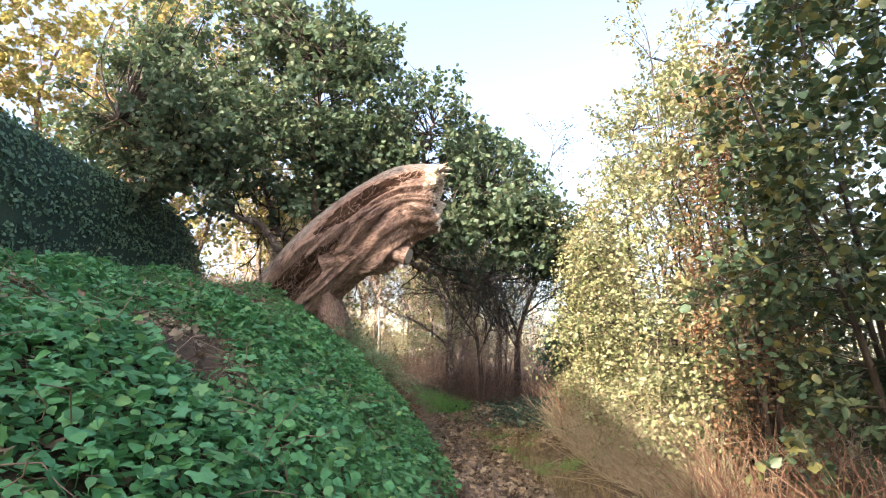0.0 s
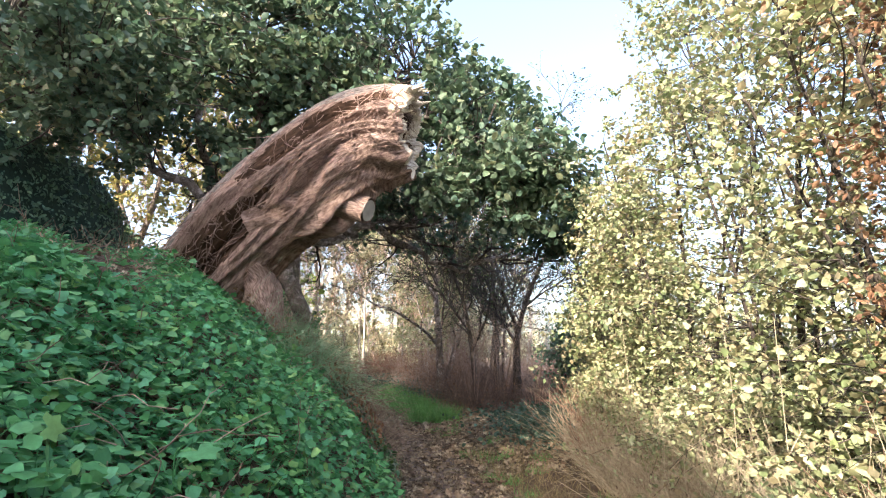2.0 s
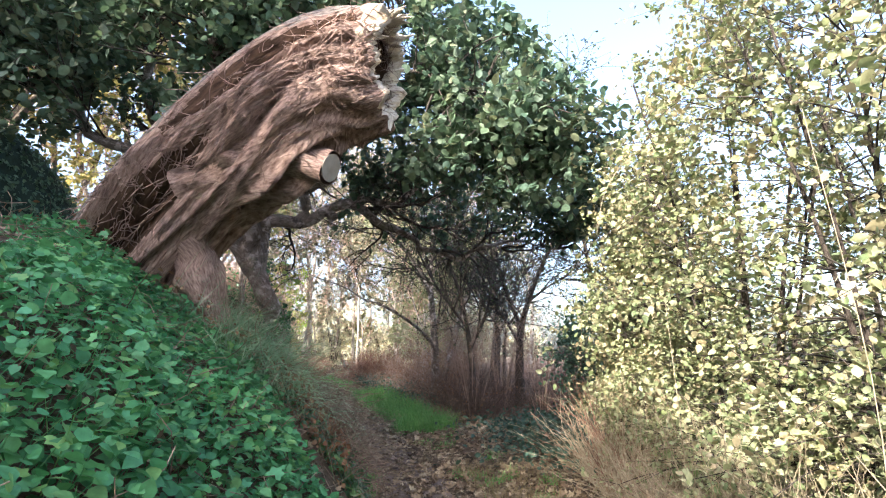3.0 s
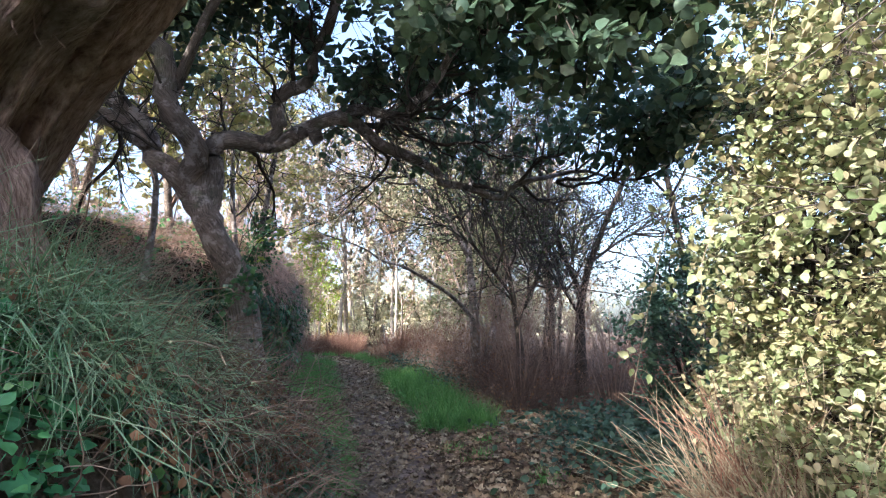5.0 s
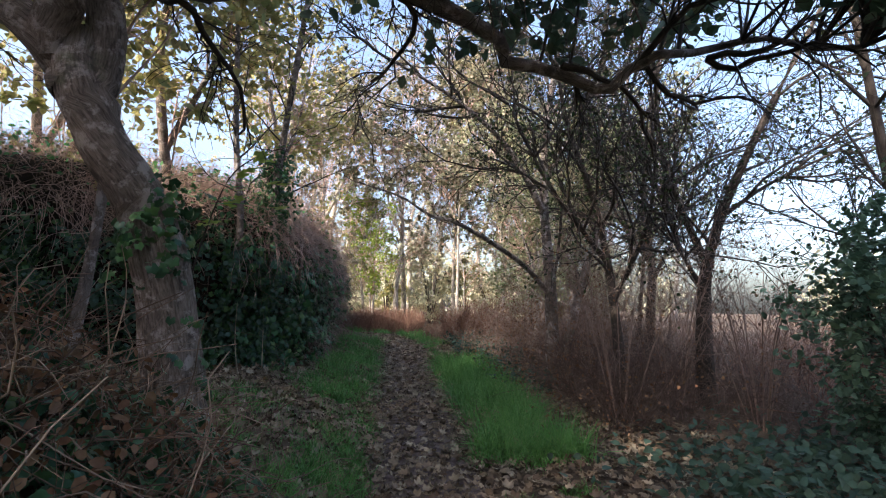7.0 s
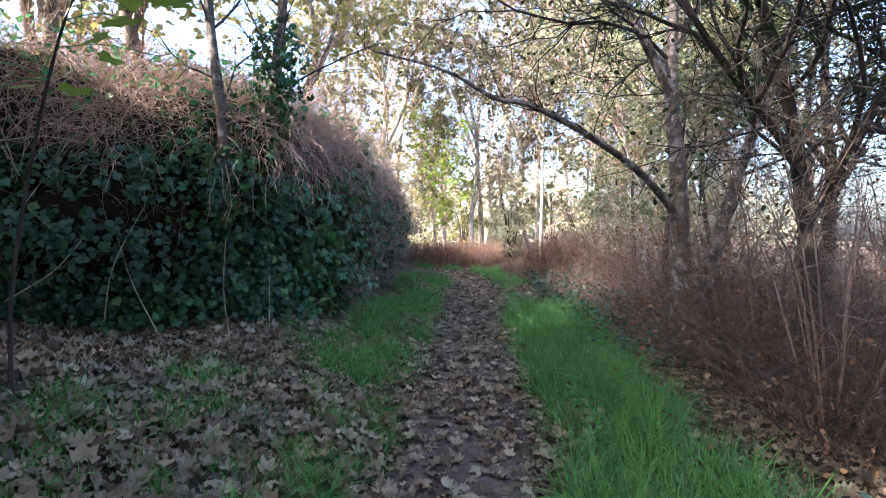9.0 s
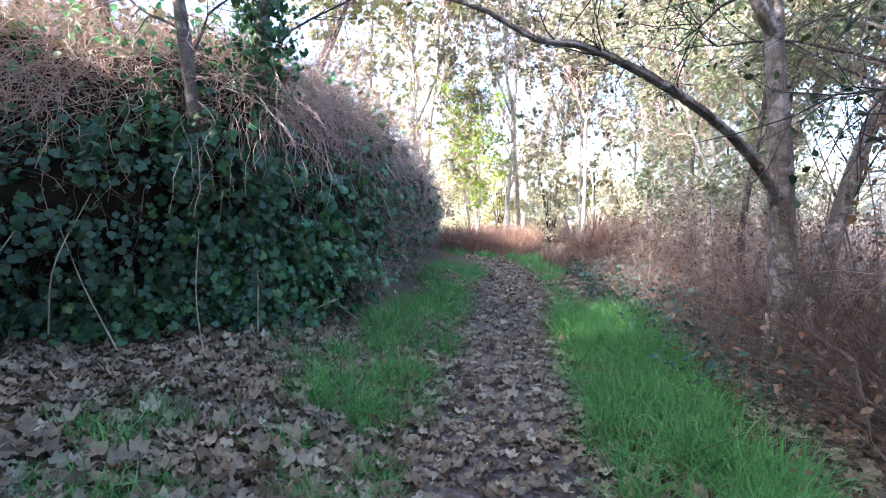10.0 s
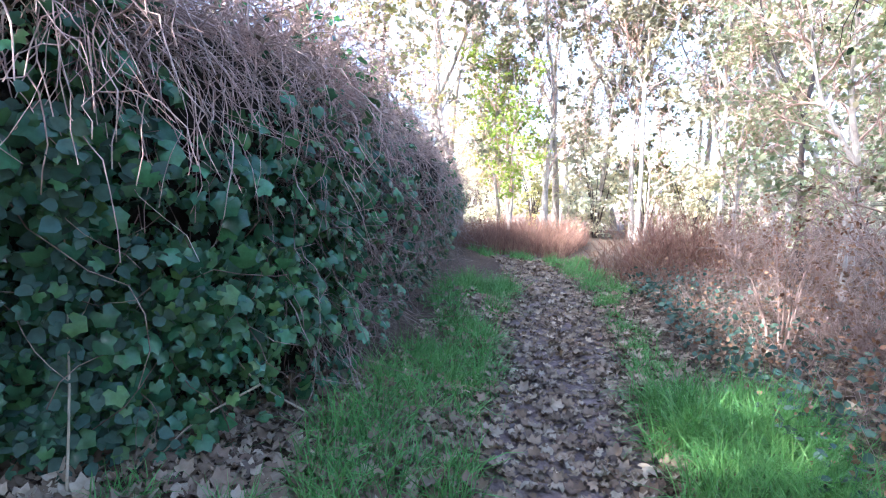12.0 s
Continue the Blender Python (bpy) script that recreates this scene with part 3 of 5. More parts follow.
        part("splinter", raw_mesh("splinter", v, f, M_split, uvt), hollow)
    # torn fibres hanging along the open side and out of the hollow
    ii = rng.integers(30, k - 1, 900)
    aa = rng.normal(0.05, 0.55, 900)
    S = V[ii, (aa / (2 * np.pi) * sides).astype(int) % sides]
    D = unit(-0.2 * T[ii] + np.array([0, -0.35, -0.7]) + 0.5 * rng.normal(size=(900, 3)) + 0.7 * T[ii] * rng.choice([-1, 1], 900)[:, None])
    P = wander(S, D, rng.uniform(0.08, 0.32, 900), 5, 0.25, -0.05)
    part("torn_fibre", tube_mesh("torn_fibre", P, taper(900, 5, 0.006, 0.3), M_heart, 3), root, kind="stuff")
    ii = rng.integers(0, sides, 220)
    S = rim[ii] * 0.8 + mid * 0.2 - T[-1] * 0.12
    D = unit(T[-1] * 0.4 + np.array([0.1, -0.3, -1.0]) + 0.4 * rng.normal(size=(220, 3)))
    P = wander(S, D, rng.uniform(0.08, 0.3, 220), 5, 0.3)
    part("torn_fibre", tube_mesh("torn_fibre", P, taper(220, 5, 0.004, 0.3), M_heart, 3), root, kind="stuff")
    # the sawn stub of a side limb
    stub = smooth_line([(-1.75, 7.85, 2.95), (-1.2, 7.68, 3.12), (-0.8, 7.56, 3.06), (-0.5, 7.45, 2.95)], 30)
    stub_part = part("stub", limb_mesh("stub", stub, 0.3, 0.12, M_heart, 40, 0.42), root)
    leg = smooth_line([(-2.3, 8.2, 2.7), (-1.9, 8.05, 2.5), (-1.68, 8.1, 2.1), (-1.58, 8.2, 1.7), (-1.55, 8.25, 1.2)], 30)
    part("buttress", limb_mesh("buttress", leg, 0.21, 0.11, M_heart, 40, 0.55), root, "gnarled torn buttress below the trunk")
    bm = bmesh.new()
    bmesh.ops.create_cone(bm, cap_ends=True, segments=20, radius1=0.108, radius2=0.112, depth=0.012)
    cut = bpy.data.meshes.new("cut_face")
    bm.to_mesh(cut)
    bm.free()
    cut.materials.append(M_palebark)
    end = Vector(stub[-1])
    turn = Vector(stub[-1] - stub[-2]).to_track_quat("Z", "Y").to_matrix().to_4x4()
    cut.transform(Matrix.Translation(end) @ turn)
    part("cut_face", cut, stub_part, "pale sawn face of the stub")
    return root


broken_trunk()


# ---- hedge along the top of the bank ----
def hedge():
    """A clipped hedge: an uneven rounded body, and small leaves all over it."""
    ys = np.concatenate([np.arange(-13, 3.2, 0.3), np.arange(3.2, 12.9, 0.22)])
    root = thing("clipped_hedge", (-7, 6, 2.7), "dense dark green clipped hedge with a rounded end on the bank", "hedge")
    prof = np.linspace(-0.15, np.pi + 0.15, 26)
    V = []
    for y in ys:
        end = np.clip((12.9 - y) / 1.7, 0, 1) ** 0.5
        # the stretch up to y 5.2 is unseen; its extra height is added for shade
        top = np.interp(y, [-13, -5.4, -1.4, -0.8, -0.4, 4.6, 5.2, 5.7, 9.5, 11.5, 13], [8.0, 8.5, 9.2, 8.6, 7.2, 7.0, 6.0, 4.75, 4.72, 4.7, 4.6])
        base = 2.4
        half = 1.25 * (0.35 + 0.65 * end)
        cx = -6.75
        h = (top - base) * (0.45 + 0.55 * end)
        for a in prof:
            ca, sa = math.cos(a), math.sin(a)
            x = cx + half * np.sign(ca) * abs(ca) ** 0.35
            z = base + h * np.sign(sa) * abs(sa) ** 0.45
            o = 0.10 * noise.noise(Vector((x * 1.3, y * 1.3, z * 1.3)))
            V.append((x + o * ca, y, z + o * sa))
    V = np.array(V)
    n = len(prof)
    i, j = np.meshgrid(np.arange(len(ys) - 1), np.arange(n - 1), indexing="ij")
    q = np.stack([i * n + j, i * n + j + 1, (i + 1) * n + j + 1, (i + 1) * n + j], -1).reshape(-1, 4)
    last = (len(ys) - 1) * n
    cap = np.array([(last + a, last + a + 1, last + n - 2 - a, last + n - 1 - a) for a in range(n // 2 - 1)])
    # the body shows through leaf gaps, coloured dark for the shade in there
    part("body", raw_mesh("body", V, np.concatenate([q, cap]), M_inner_shade, None, True), root)
    vis = q[(V[q].mean(1)[:, 1] > 1.5)]
    area = np.linalg.norm(np.cross(V[vis[:, 1]] - V[vis[:, 0]], V[vis[:, 3]] - V[vis[:, 0]]), axis=1)
    pick = rng.choice(len(vis), 52000, p=area / area.sum())
    w = rng.dirichlet(np.ones(4), len(pick))
    pts = np.einsum("nk,nkc->nc", w, V[vis[pick]])
    nor = unit(np.cross(V[vis[pick, 1]] - V[vis[pick, 0]], V[vis[pick, 3]] - V[vis[pick, 0]]))
    out = unit(pts - np.array([-6.75, 0, 3.4]) * np.array([1, 0, 1]) - pts * np.array([0, 1, 0]))
    nor = np.where(np.sum(nor * out, 1, keepdims=True) < 0, -nor, nor)
    pts = pts + nor * rng.uniform(-0.02, 0.09, len(pts))[:, None]
    endp = inside_blob(5000, (-6.75, 12.75, 3.3), (0.8, 0.35, 1.0), 0.7)
    pts = np.concatenate([pts, endp])
    nor = np.concatenate([nor, np.tile([0.2, 1.0, 0.2], (5000, 1))])
    part("foliage", leaf_mesh("foliage", pts, nor, (0.04, 0.085), (FOLD_V, FOLD_F), M_hedge, 0.55, 0.4, 1.1), root, kind="stuff")


hedge()


# ---- the oak ----
def oak():
    limbs = [
        ("trunk", [(-1.8, 11.15, 0.4), (-1.83, 11.1, 1.0), (-1.88, 11.05, 1.5), (-1.95, 10.9, 2.02), (-2.06, 10.7, 2.36), (-2.2, 10.62, 2.7), (-2.24, 10.66, 2.98)], 0.19, 0.10),
        ("limb", [(-2.2, 10.62, 2.66), (-2.45, 10.58, 2.89), (-2.72, 10.5, 3.26), (-3.0, 10.45, 3.62), (-3.5, 10.3, 4.4), (-3.7, 10.0, 5.6)], 0.125, 0.05),
        ("limb", [(-2.1, 10.68, 2.45), (-2.16, 10.72, 2.98), (-2.0, 10.8, 3.26), (-1.61, 11.0, 3.4), (-1.1, 11.1, 3.57), (-0.6, 11.3, 3.5), (0.0, 11.8, 3.3), (0.7, 12.1, 3.2), (1.6, 12.3, 3.35), (2.6, 12.3, 3.5)], 0.115, 0.014),
        ("limb", [(-1.75, 10.95, 3.36), (-1.5, 11.0, 3.74), (-1.1, 10.7, 4.4), (-0.6, 10.2, 5.2), (-0.1, 9.8, 6.2)], 0.09, 0.03),
        ("limb", [(-1.3, 11.08, 3.5), (-0.88, 11.2, 3.7), (-0.3, 11.1, 3.75), (0.4, 10.7, 4.1), (1.1, 10.2, 4.6)], 0.075, 0.025),
        ("limb", [(-2.3, 10.6, 2.85), (-2.3, 10.2, 3.6), (-2.5, 9.6, 4.6), (-2.4, 9.2, 6.0), (-2.2, 9.1, 7.3)], 0.12, 0.03),
        ("limb", [(-2.3, 10.2, 3.6), (-1.6, 9.7, 4.3), (-0.8, 9.3, 4.8), (0.2, 9.4, 4.9), (1.2, 9.6, 4.5)], 0.05, 0.012),
        ("limb", [(-2.7, 10.5, 3.26), (-3.6, 9.8, 4.0), (-4.8, 9.2, 4.9), (-5.8, 8.8, 5.8)], 0.09, 0.03),
    ]
    c = np.concatenate([
        inside_blob(190, (-3.0, 9.7, 6.0), (2.6, 1.5, 2.2)),
        inside_blob(120, (-5.6, 9.6, 5.8), (1.9, 1.3, 1.7)),
        inside_blob(74, (-0.6, 9.9, 5.7), (1.9, 1.4, 1.7)),
        inside_blob(50, (1.0, 10.0, 4.9), (1.2, 1.2, 1.0)),
        inside_blob(56, (-1.6, 9.3, 5.6), (1.4, 0.7, 0.7), 0.2),
        inside_blob(35, (1.6, 9.2, 3.9), (0.9, 0.8, 0.6), 0.2),
        inside_blob(26, (-2.2, 10.0, 4.7), (1.3, 0.9, 0.4), 0.2),
        inside_blob(30, (-0.6, 11.2, 4.3), (1.6, 0.6, 0.5), 0.2),
        inside_blob(20, (1.3, 12.0, 4.0), (2.0, 0.8, 0.8), 0.2),
        inside_blob(56, (1.1, 9.35, 3.8), (1.0, 0.5, 0.55), 0.2),
        inside_blob(34, (2.3, 11.0, 3.75), (0.8, 0.7, 0.5), 0.2),
        inside_blob(45, (0.9, 10.6, 5.3), (1.0, 0.8, 1.0), 0.2),
        inside_blob(80, (-4.7, 9.9, 8.3), (2.1, 1.2, 1.2), 0.2),
        inside_blob(40, (-1.7, 9.9, 7.4), (1.2, 0.9, 0.9), 0.2),
        inside_blob(64, (-2.9, 9.8, 8.0), (2.6, 1.2, 0.9), 0.2),
        inside_blob(64, (-4.2, 8.5, 5.3), (1.4, 0.9, 1.2), 0.2),
    ])
    root = leafy("oak_tree", "spreading oak with a pale curved trunk and dense dark green leaves", "tree", (-1.72, 11.15, 0.5), limbs, c,
          (M_oak, 54, (0.08, 0.14), (FOLD_V, FOLD_F), 1.3), M_oakbark, 0.36, twig_r=0.014)
    o = unit(rng.normal(size=(420, 3)))
    t = rng.uniform(0, 1, (420, 1))
    p = np.where(rng.random((420, 1)) < 0.6, np.array([-1.9, 10.95, 1.9]) + (t - 0.5) * np.array([0.05, 0.1, 0.5]), np.array([-1.83, 11.1, 1.0]) + (t - 0.5) * np.array([0.0, 0.05, 0.9]))
    part("ivy", leaf_mesh("ivy", p + o * np.array([0.2, 0.2, 0.12]) * rng.uniform(0.9, 1.15, (420, 1)), o, (0.05, 0.09), (IVY_V, IVY_F), M_ivy, 0.4, 1.2), root, "dark ivy patches on the trunk", "stuff")
    side_twigs(root, [l[1] for l in limbs[1:5]], [(10, 1.2, 0.026, 9, 0.9, 0.36, 0.0), (9, 0.65, 0.009, 7, 0.9, 0.32, -0.03), (6, 0.34, 0.004, 5, 0.9, 0.3, -0.05)])


oak()


# ---- sunlit shrubs beside the path ----
def tall_shrub(x, y, h, wide, clumps, seed_lean, mat, label, leaf_n=46, size=(0.045, 0.085), narrow=1.25, low=0.2, group="shrubs beside the path"):
    limbs = []
    for i in range(7):
        a = rng.uniform(0, 2 * np.pi)
        ln = np.array([math.cos(a), math.sin(a), 0]) * wide * rng.uniform(0.3, 0.8)
        b = np.array([x, y, float(land(x, y)) - 0.05]) + 0.1 * ln
        top = b + ln + np.array([seed_lean, 0, h * rng.uniform(0.65, 0.95)])
        limbs.append(("stem", [tuple(b), tuple(b + 0.3 * ln + np.array([0, 0, 0.35 * h])), tuple(top)], rng.uniform(0.018, 0.035), 0.008))
    z0 = float(land(x, y))
    c = inside_blob(clumps, (x + seed_lean * 0.5, y, z0 + low + (h - low) * 0.5), (wide, wide, (h - low) * 0.55), 0.45)
    if low < 0:
        c = np.concatenate([c, inside_blob(clumps // 3, (x - 0.12, y, z0 + 0.75), (wide * 0.85, wide, 0.75), 0.3)])
    c[:, 2] = np.maximum(c[:, 2], z0 + 0.12)
    return leafy("shrub", label, "shrub", (x, y, z0), limbs, c, (mat, leaf_n, size, (OVATE_V, OVATE_F) if mat == M_shrub and x < 3.6 else (FOLD_V, FOLD_F), narrow), M_darkbark, 0.26, group, "foliage", 0.007)


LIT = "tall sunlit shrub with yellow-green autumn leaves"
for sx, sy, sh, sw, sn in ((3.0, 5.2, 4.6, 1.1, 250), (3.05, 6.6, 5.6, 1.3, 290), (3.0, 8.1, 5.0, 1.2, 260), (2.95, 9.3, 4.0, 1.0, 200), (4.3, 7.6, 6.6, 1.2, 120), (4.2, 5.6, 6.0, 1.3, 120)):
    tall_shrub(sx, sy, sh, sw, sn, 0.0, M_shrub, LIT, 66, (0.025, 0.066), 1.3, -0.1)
tall_shrub(2.95, 3.35, 4.8, 1.0, 260, 0.0, M_shade, "shaded shrub, green leaves coloured darker for the shade, a few yellow", 52, (0.045, 0.09), 1.3, 0.5)
tall_shrub(3.1, 1.6, 4.6, 1.2, 150, 0.0, M_shade, "shaded shrub, green leaves coloured darker for the shade, a few yellow", 50, (0.045, 0.09), 1.3, 0.5)
# a withered shrub between the shaded and the sunlit ones
tall_shrub(2.62, 4.45, 4.2, 0.5, 110, 0.0, M_rust, "withered shrub with rusty brown dead leaves", 50, (0.025, 0.055), 1.0, 0.5)

# Out-of-view tree, added so its crown shades the nearest shrubs.
leafy("tree", "unseen broad green tree behind the hedge, added to cast shade", "tree", (-6.2, -8.4, 2.7),
      [("trunk", [(-6.2, -8.4, 2.5), (-6.1, -8.4, 5.0), (-5.9, -8.3, 8.0), (-5.8, -8.3, 12.0)], 0.22, 0.06), ("limb", [(-6.0, -8.4, 6.5), (-5.4, -7.6, 8.5), (-5.2, -7.0, 10.5)], 0.09, 0.03)],
      inside_blob(480, (-5.8, -9.7, 11.3), (2.0, 2.8, 3.8), 0.1), (M_oak, 46, (0.16, 0.26), (FOLD_V, FOLD_F), 1.35), M_oakbark, 0.36)

# Two more trees out of view, added to keep sun off path and brambles.
leafy("tree", "unseen leafy tree behind the clipped hedge, added to cast shade", "tree", (-7.9, 4.6, 2.7),
      [("trunk", [(-7.9, 4.6, 2.4), (-7.8, 4.6, 4.5), (-7.6, 4.7, 6.5), (-7.5, 4.8, 8.8)], 0.18, 0.05), ("limb", [(-7.7, 4.6, 5.6), (-7.5, 5.6, 7.0), (-7.4, 6.6, 8.0)], 0.07, 0.03)],
      inside_blob(210, (-7.5, 4.9, 7.5), (1.0, 2.1, 1.15), 0.1), (M_oak, 46, (0.14, 0.22), (FOLD_V, FOLD_F), 1.35), M_oakbark, 0.34)
leafy("tree", "unseen leafy tree behind the clipped hedge, added to cast shade", "tree", (-7.6, 0.6, 2.7),
      [("trunk", [(-7.6, 0.6, 2.4), (-7.5, 0.6, 5.0), (-7.3, 0.6, 7.5), (-7.2, 0.6, 10.0)], 0.16, 0.04), ("limb", [(-7.4, 0.6, 7.0), (-7.2, 1.1, 8.4), (-7.1, 1.4, 9.6)], 0.06, 0.03)],
      inside_blob(160, (-7.2, 0.8, 9.4), (1.0, 1.2, 1.1), 0.1), (M_oak, 46, (0.14, 0.22), (FOLD_V, FOLD_F), 1.35), M_oakbark, 0.34)

# dry stalks and dead undergrowth below the shrubs
n = 1500
x = rng.uniform(2.1, 3.3, n); y = rng.uniform(1.6, 4.9, n)
stems("dead_undergrowth", "thicket of rust-red dead stalks below the shrubs", "undergrowth", x, y, (0.4, 1.3), (0.0025, 0.0055), M_red, 0.4, 0.22, 8)
n = 2600
y = rng.uniform(4.4, 10.2, n); x = lateral(y, 0) + 1.5 + np.abs(rng.normal(0, 0.45, n)) + 0.25 * np.clip(y - 8, 0, 2)
stems("dead_undergrowth", "tangle of straw-coloured dead stalks along the sunlit shrubs", "undergrowth", x, y, (0.25, 1.4), (0.002, 0.0055), M_stalk, 0.5, 0.25)
n = 4200
y = rng.uniform(1.5, 10.5, n); x = lateral(y, 0) + 0.62 + np.abs(rng.normal(0, 0.5, n))
tagged(new("dry_grass", blade_mesh("dry_grass", on_land(x, y, -0.01), (0.08, 0.30), (0.003, 0.007), M_drygrass, 0.55)), "dry straw-coloured grass along the footpath", "grass", kind="stuff")


# ---- the green bank ----
def bank_cover():
    n = 56000
    y = np.concatenate([rng.uniform(0.6, 7.9, n * 3 // 4), rng.uniform(1.0, 5.5, n // 4)])
    d = -rng.uniform(0.55, 4.9, n)
    x = lateral(y, d)
    patch = np.sin(2.1 * x + 0.7 * y) + np.sin(1.9 * y - 1.2 * x + 2) + 0.8 * np.sin(4.3 * x + 3.3 * y)
    keep = patch > -1.2 + 0.8 * rng.normal(size=n) * 0.5
    x, y, patch = x[keep], y[keep], patch[keep]
    tall = np.clip(0.12 + 0.085 * patch, 0.03, 0.38)
    up = tall * rng.uniform(0.15, 1.0, len(x))
    pts = on_land(x, y, 0) + land_normal(x, y) * up[:, None]
    nor = unit(land_normal(x, y) * 0.6 + np.array([0, 0, 0.7]))
    me = leaf_mesh("bank_plants", pts, nor, (0.026, 0.066), (OVATE_V, OVATE_F), M_cover, 0.45, 0.25, 1.7)
    k = rng.choice(len(x), 5500, replace=False)
    big = leaf_mesh("bank_plants", pts[k] + nor[k] * 0.03, nor[k], (0.045, 0.10), (LOBE_V, LOBE_F), M_cover, 0.4, 0.3)
    tagged(new("bank_plants", big), "lobed fresh green leaves among the weeds on the bank", "ground cover", kind="stuff")
    tagged(new("bank_plants", me), "low carpet of fresh green weeds covering the bank", "ground cover", kind="stuff")
    k = rng.choice(len(x), 3000, replace=False)
    S = on_land(x[k], y[k], -0.02)
    P = wander(S, land_normal(x[k], y[k]) + np.array([0, 0, 0.6]), tall[k] + 0.05, 4, 0.25)
    tagged(new("bank_stalks", tube_mesh("bank_stalks", P, taper(len(k), 4, 0.003, 0.5), M_cover, 3)), "thin green stalks of the weeds on the bank", "ground cover", kind="stuff")
    n = 1700
    y = rng.uniform(0.8, 8.6, n); x = lateral(y, -rng.uniform(0.6, 4.5, n))
    S = on_land(x, y, 0.03)
    P = wander(S, rng.normal(size=(n, 3)) * np.array([1, 1, 0.25]), rng.uniform(0.12, 0.5, n), 6, 0.4)
    P[..., 2] = np.maximum(P[..., 2], land(P[..., 0], P[..., 1]) + 0.01)
    tagged(new("dead_vines", tube_mesh("dead_vines", P, taper(n, 6, 0.0035, 0.6), M_dead, 3)), "dead brown vines lying among the bank weeds", "ground cover", kind="stuff")
    n = 1500
    y = rng.uniform(0.8, 8.6, n); x = lateral(y, -rng.uniform(0.6, 4.5, n))
    tagged(new("bank_litter", leaf_mesh("bank_litter", on_land(x, y, 0.025), land_normal(x, y), (0.05, 0.1), (DRY_V, DRY_F), M_fallen, 0.4, 0)), "brown dead leaves lying among the bank weeds", "leaf litter", kind="stuff")


bank_cover()


def broad_plant(count, reach):
    """A low plant: a stalk for each broad lobed leaf."""
    root = thing("broadleaf_plant", (0, 0, 0), "low green plant with broad lobed leaves on the bank", "plant", "broad-leaved plants on the bank")
    for i in range(count):
        a = 2 * np.pi * i / count + rng.uniform(-0.4, 0.4)
        r = reach * rng.uniform(0.5, 1.0)
        h = reach * rng.uniform(0.7, 1.3)
        tip = np.array([math.cos(a) * r, math.sin(a) * r, h])
        line = smooth_line([(0, 0, -0.02), tuple(tip * np.array([0.4, 0.4, 0.75])), tuple(tip)], 7)
        v, f, uv = tube_arrays(line[None], taper(1, 7, 0.004, 0.6), 5)
        stalk = part("stalk", raw_mesh("stalk", v, f, M_cover, uv, True), root)
        R = np.array([[-math.sin(a), math.cos(a) * 0.94, math.cos(a) * 0.3], [math.cos(a), math.sin(a) * 0.94, math.sin(a) * 0.3], [0, -0.3, 0.94]])
        size = rng.uniform(0.12, 0.19)
        part("leaf", raw_mesh("leaf", (LOBE_V * size) @ R.T + tip, LOBE_F, M_broad), stalk)
    return root


plants = [broad_plant(5, 0.13), broad_plant(4, 0.10), broad_plant(6, 0.15)]
spots = [(1.9, -1.5), (2.3, -2.3), (2.6, -1.1), (3.0, -1.9), (3.3, -2.9), (3.5, -1.3), (2.9, -2.5), (4.0, -2.1), (4.4, -1.4), (4.1, -3.2), (5.0, -1.8), (5.4, -2.6),
         (2.2, -1.0), (3.1, -0.95), (3.8, -0.95), (4.7, -1.0), (5.8, -1.5), (6.2, -2.2), (6.6, -1.2), (1.7, -2.0), (5.3, -3.4), (6.4, -3.0)]
for i, (py, pd) in enumerate(spots):
    px = float(lateral(py, pd))
    m = pose(px, py, float(land(px, py)), 0, 12, rng.uniform(0, 360))
    if i < 3:
        plants[i].matrix_basis = m
    else:
        copy_thing(plants[i % 3], m)


# ---- tussock and brown growth where the bank ends ----
n = 2300
y = np.where(rng.random(n) < 0.75, rng.normal(8.4, 0.28, n), rng.normal(7.95, 0.2, n)); x = np.where(y > 8.15, rng.normal(-1.45, 0.28, n), rng.normal(-1.25, 0.2, n))
tagged(new("grass_tussock", blade_mesh("grass_tussock", on_land(x, y, -0.02), (0.35, 0.85), (0.004, 0.009), M_tussock, 0.35, (1.2, 1.9, 2.4), (0.6, -0.4, -0.1))), "long pale green grass drooping over the bank", "grass", kind="stuff")
n = 2600
y = rng.uniform(7.9, 10.6, n); x = lateral(y, -0.8 - np.abs(rng.normal(0, 0.9, n)))
S = on_land(x, y, 0.0)
P = wander(S, rng.normal(size=(n, 3)) * 0.8 + np.array([0.35, -0.3, 0.4]), rng.uniform(0.25, 0.9, n), 8, 0.28, -0.10)
tagged(new("dead_bracken", tube_mesh("dead_bracken", P, taper(n, 8, rng.uniform(0.002, 0.005, n), 0.5), M_dead, 3)), "tangled brown dead bracken and bramble stems on the bank", "undergrowth", kind="stuff")
n = 5000
y = rng.uniform(7.7, 10.6, n); x = lateral(y, -0.8 - np.abs(rng.normal(0, 1.1, n)))
tagged(new("withered_leaves", leaf_mesh("withered_leaves", on_land(x, y, 0) + rng.uniform(0, 0.35, (n, 1)) * np.array([0, 0, 1]), land_normal(x, y), (0.025, 0.06), (FOLD_V, FOLD_F), M_rust, 0.9, 0.6, 1.2)), "withered brown leaves on the bank stems", "undergrowth", kind="stuff")
n = 4600
y = rng.uniform(7.8, 11.0, n); x = lateral(y, -0.66 - np.abs(rng.normal(0, 0.5, n)))
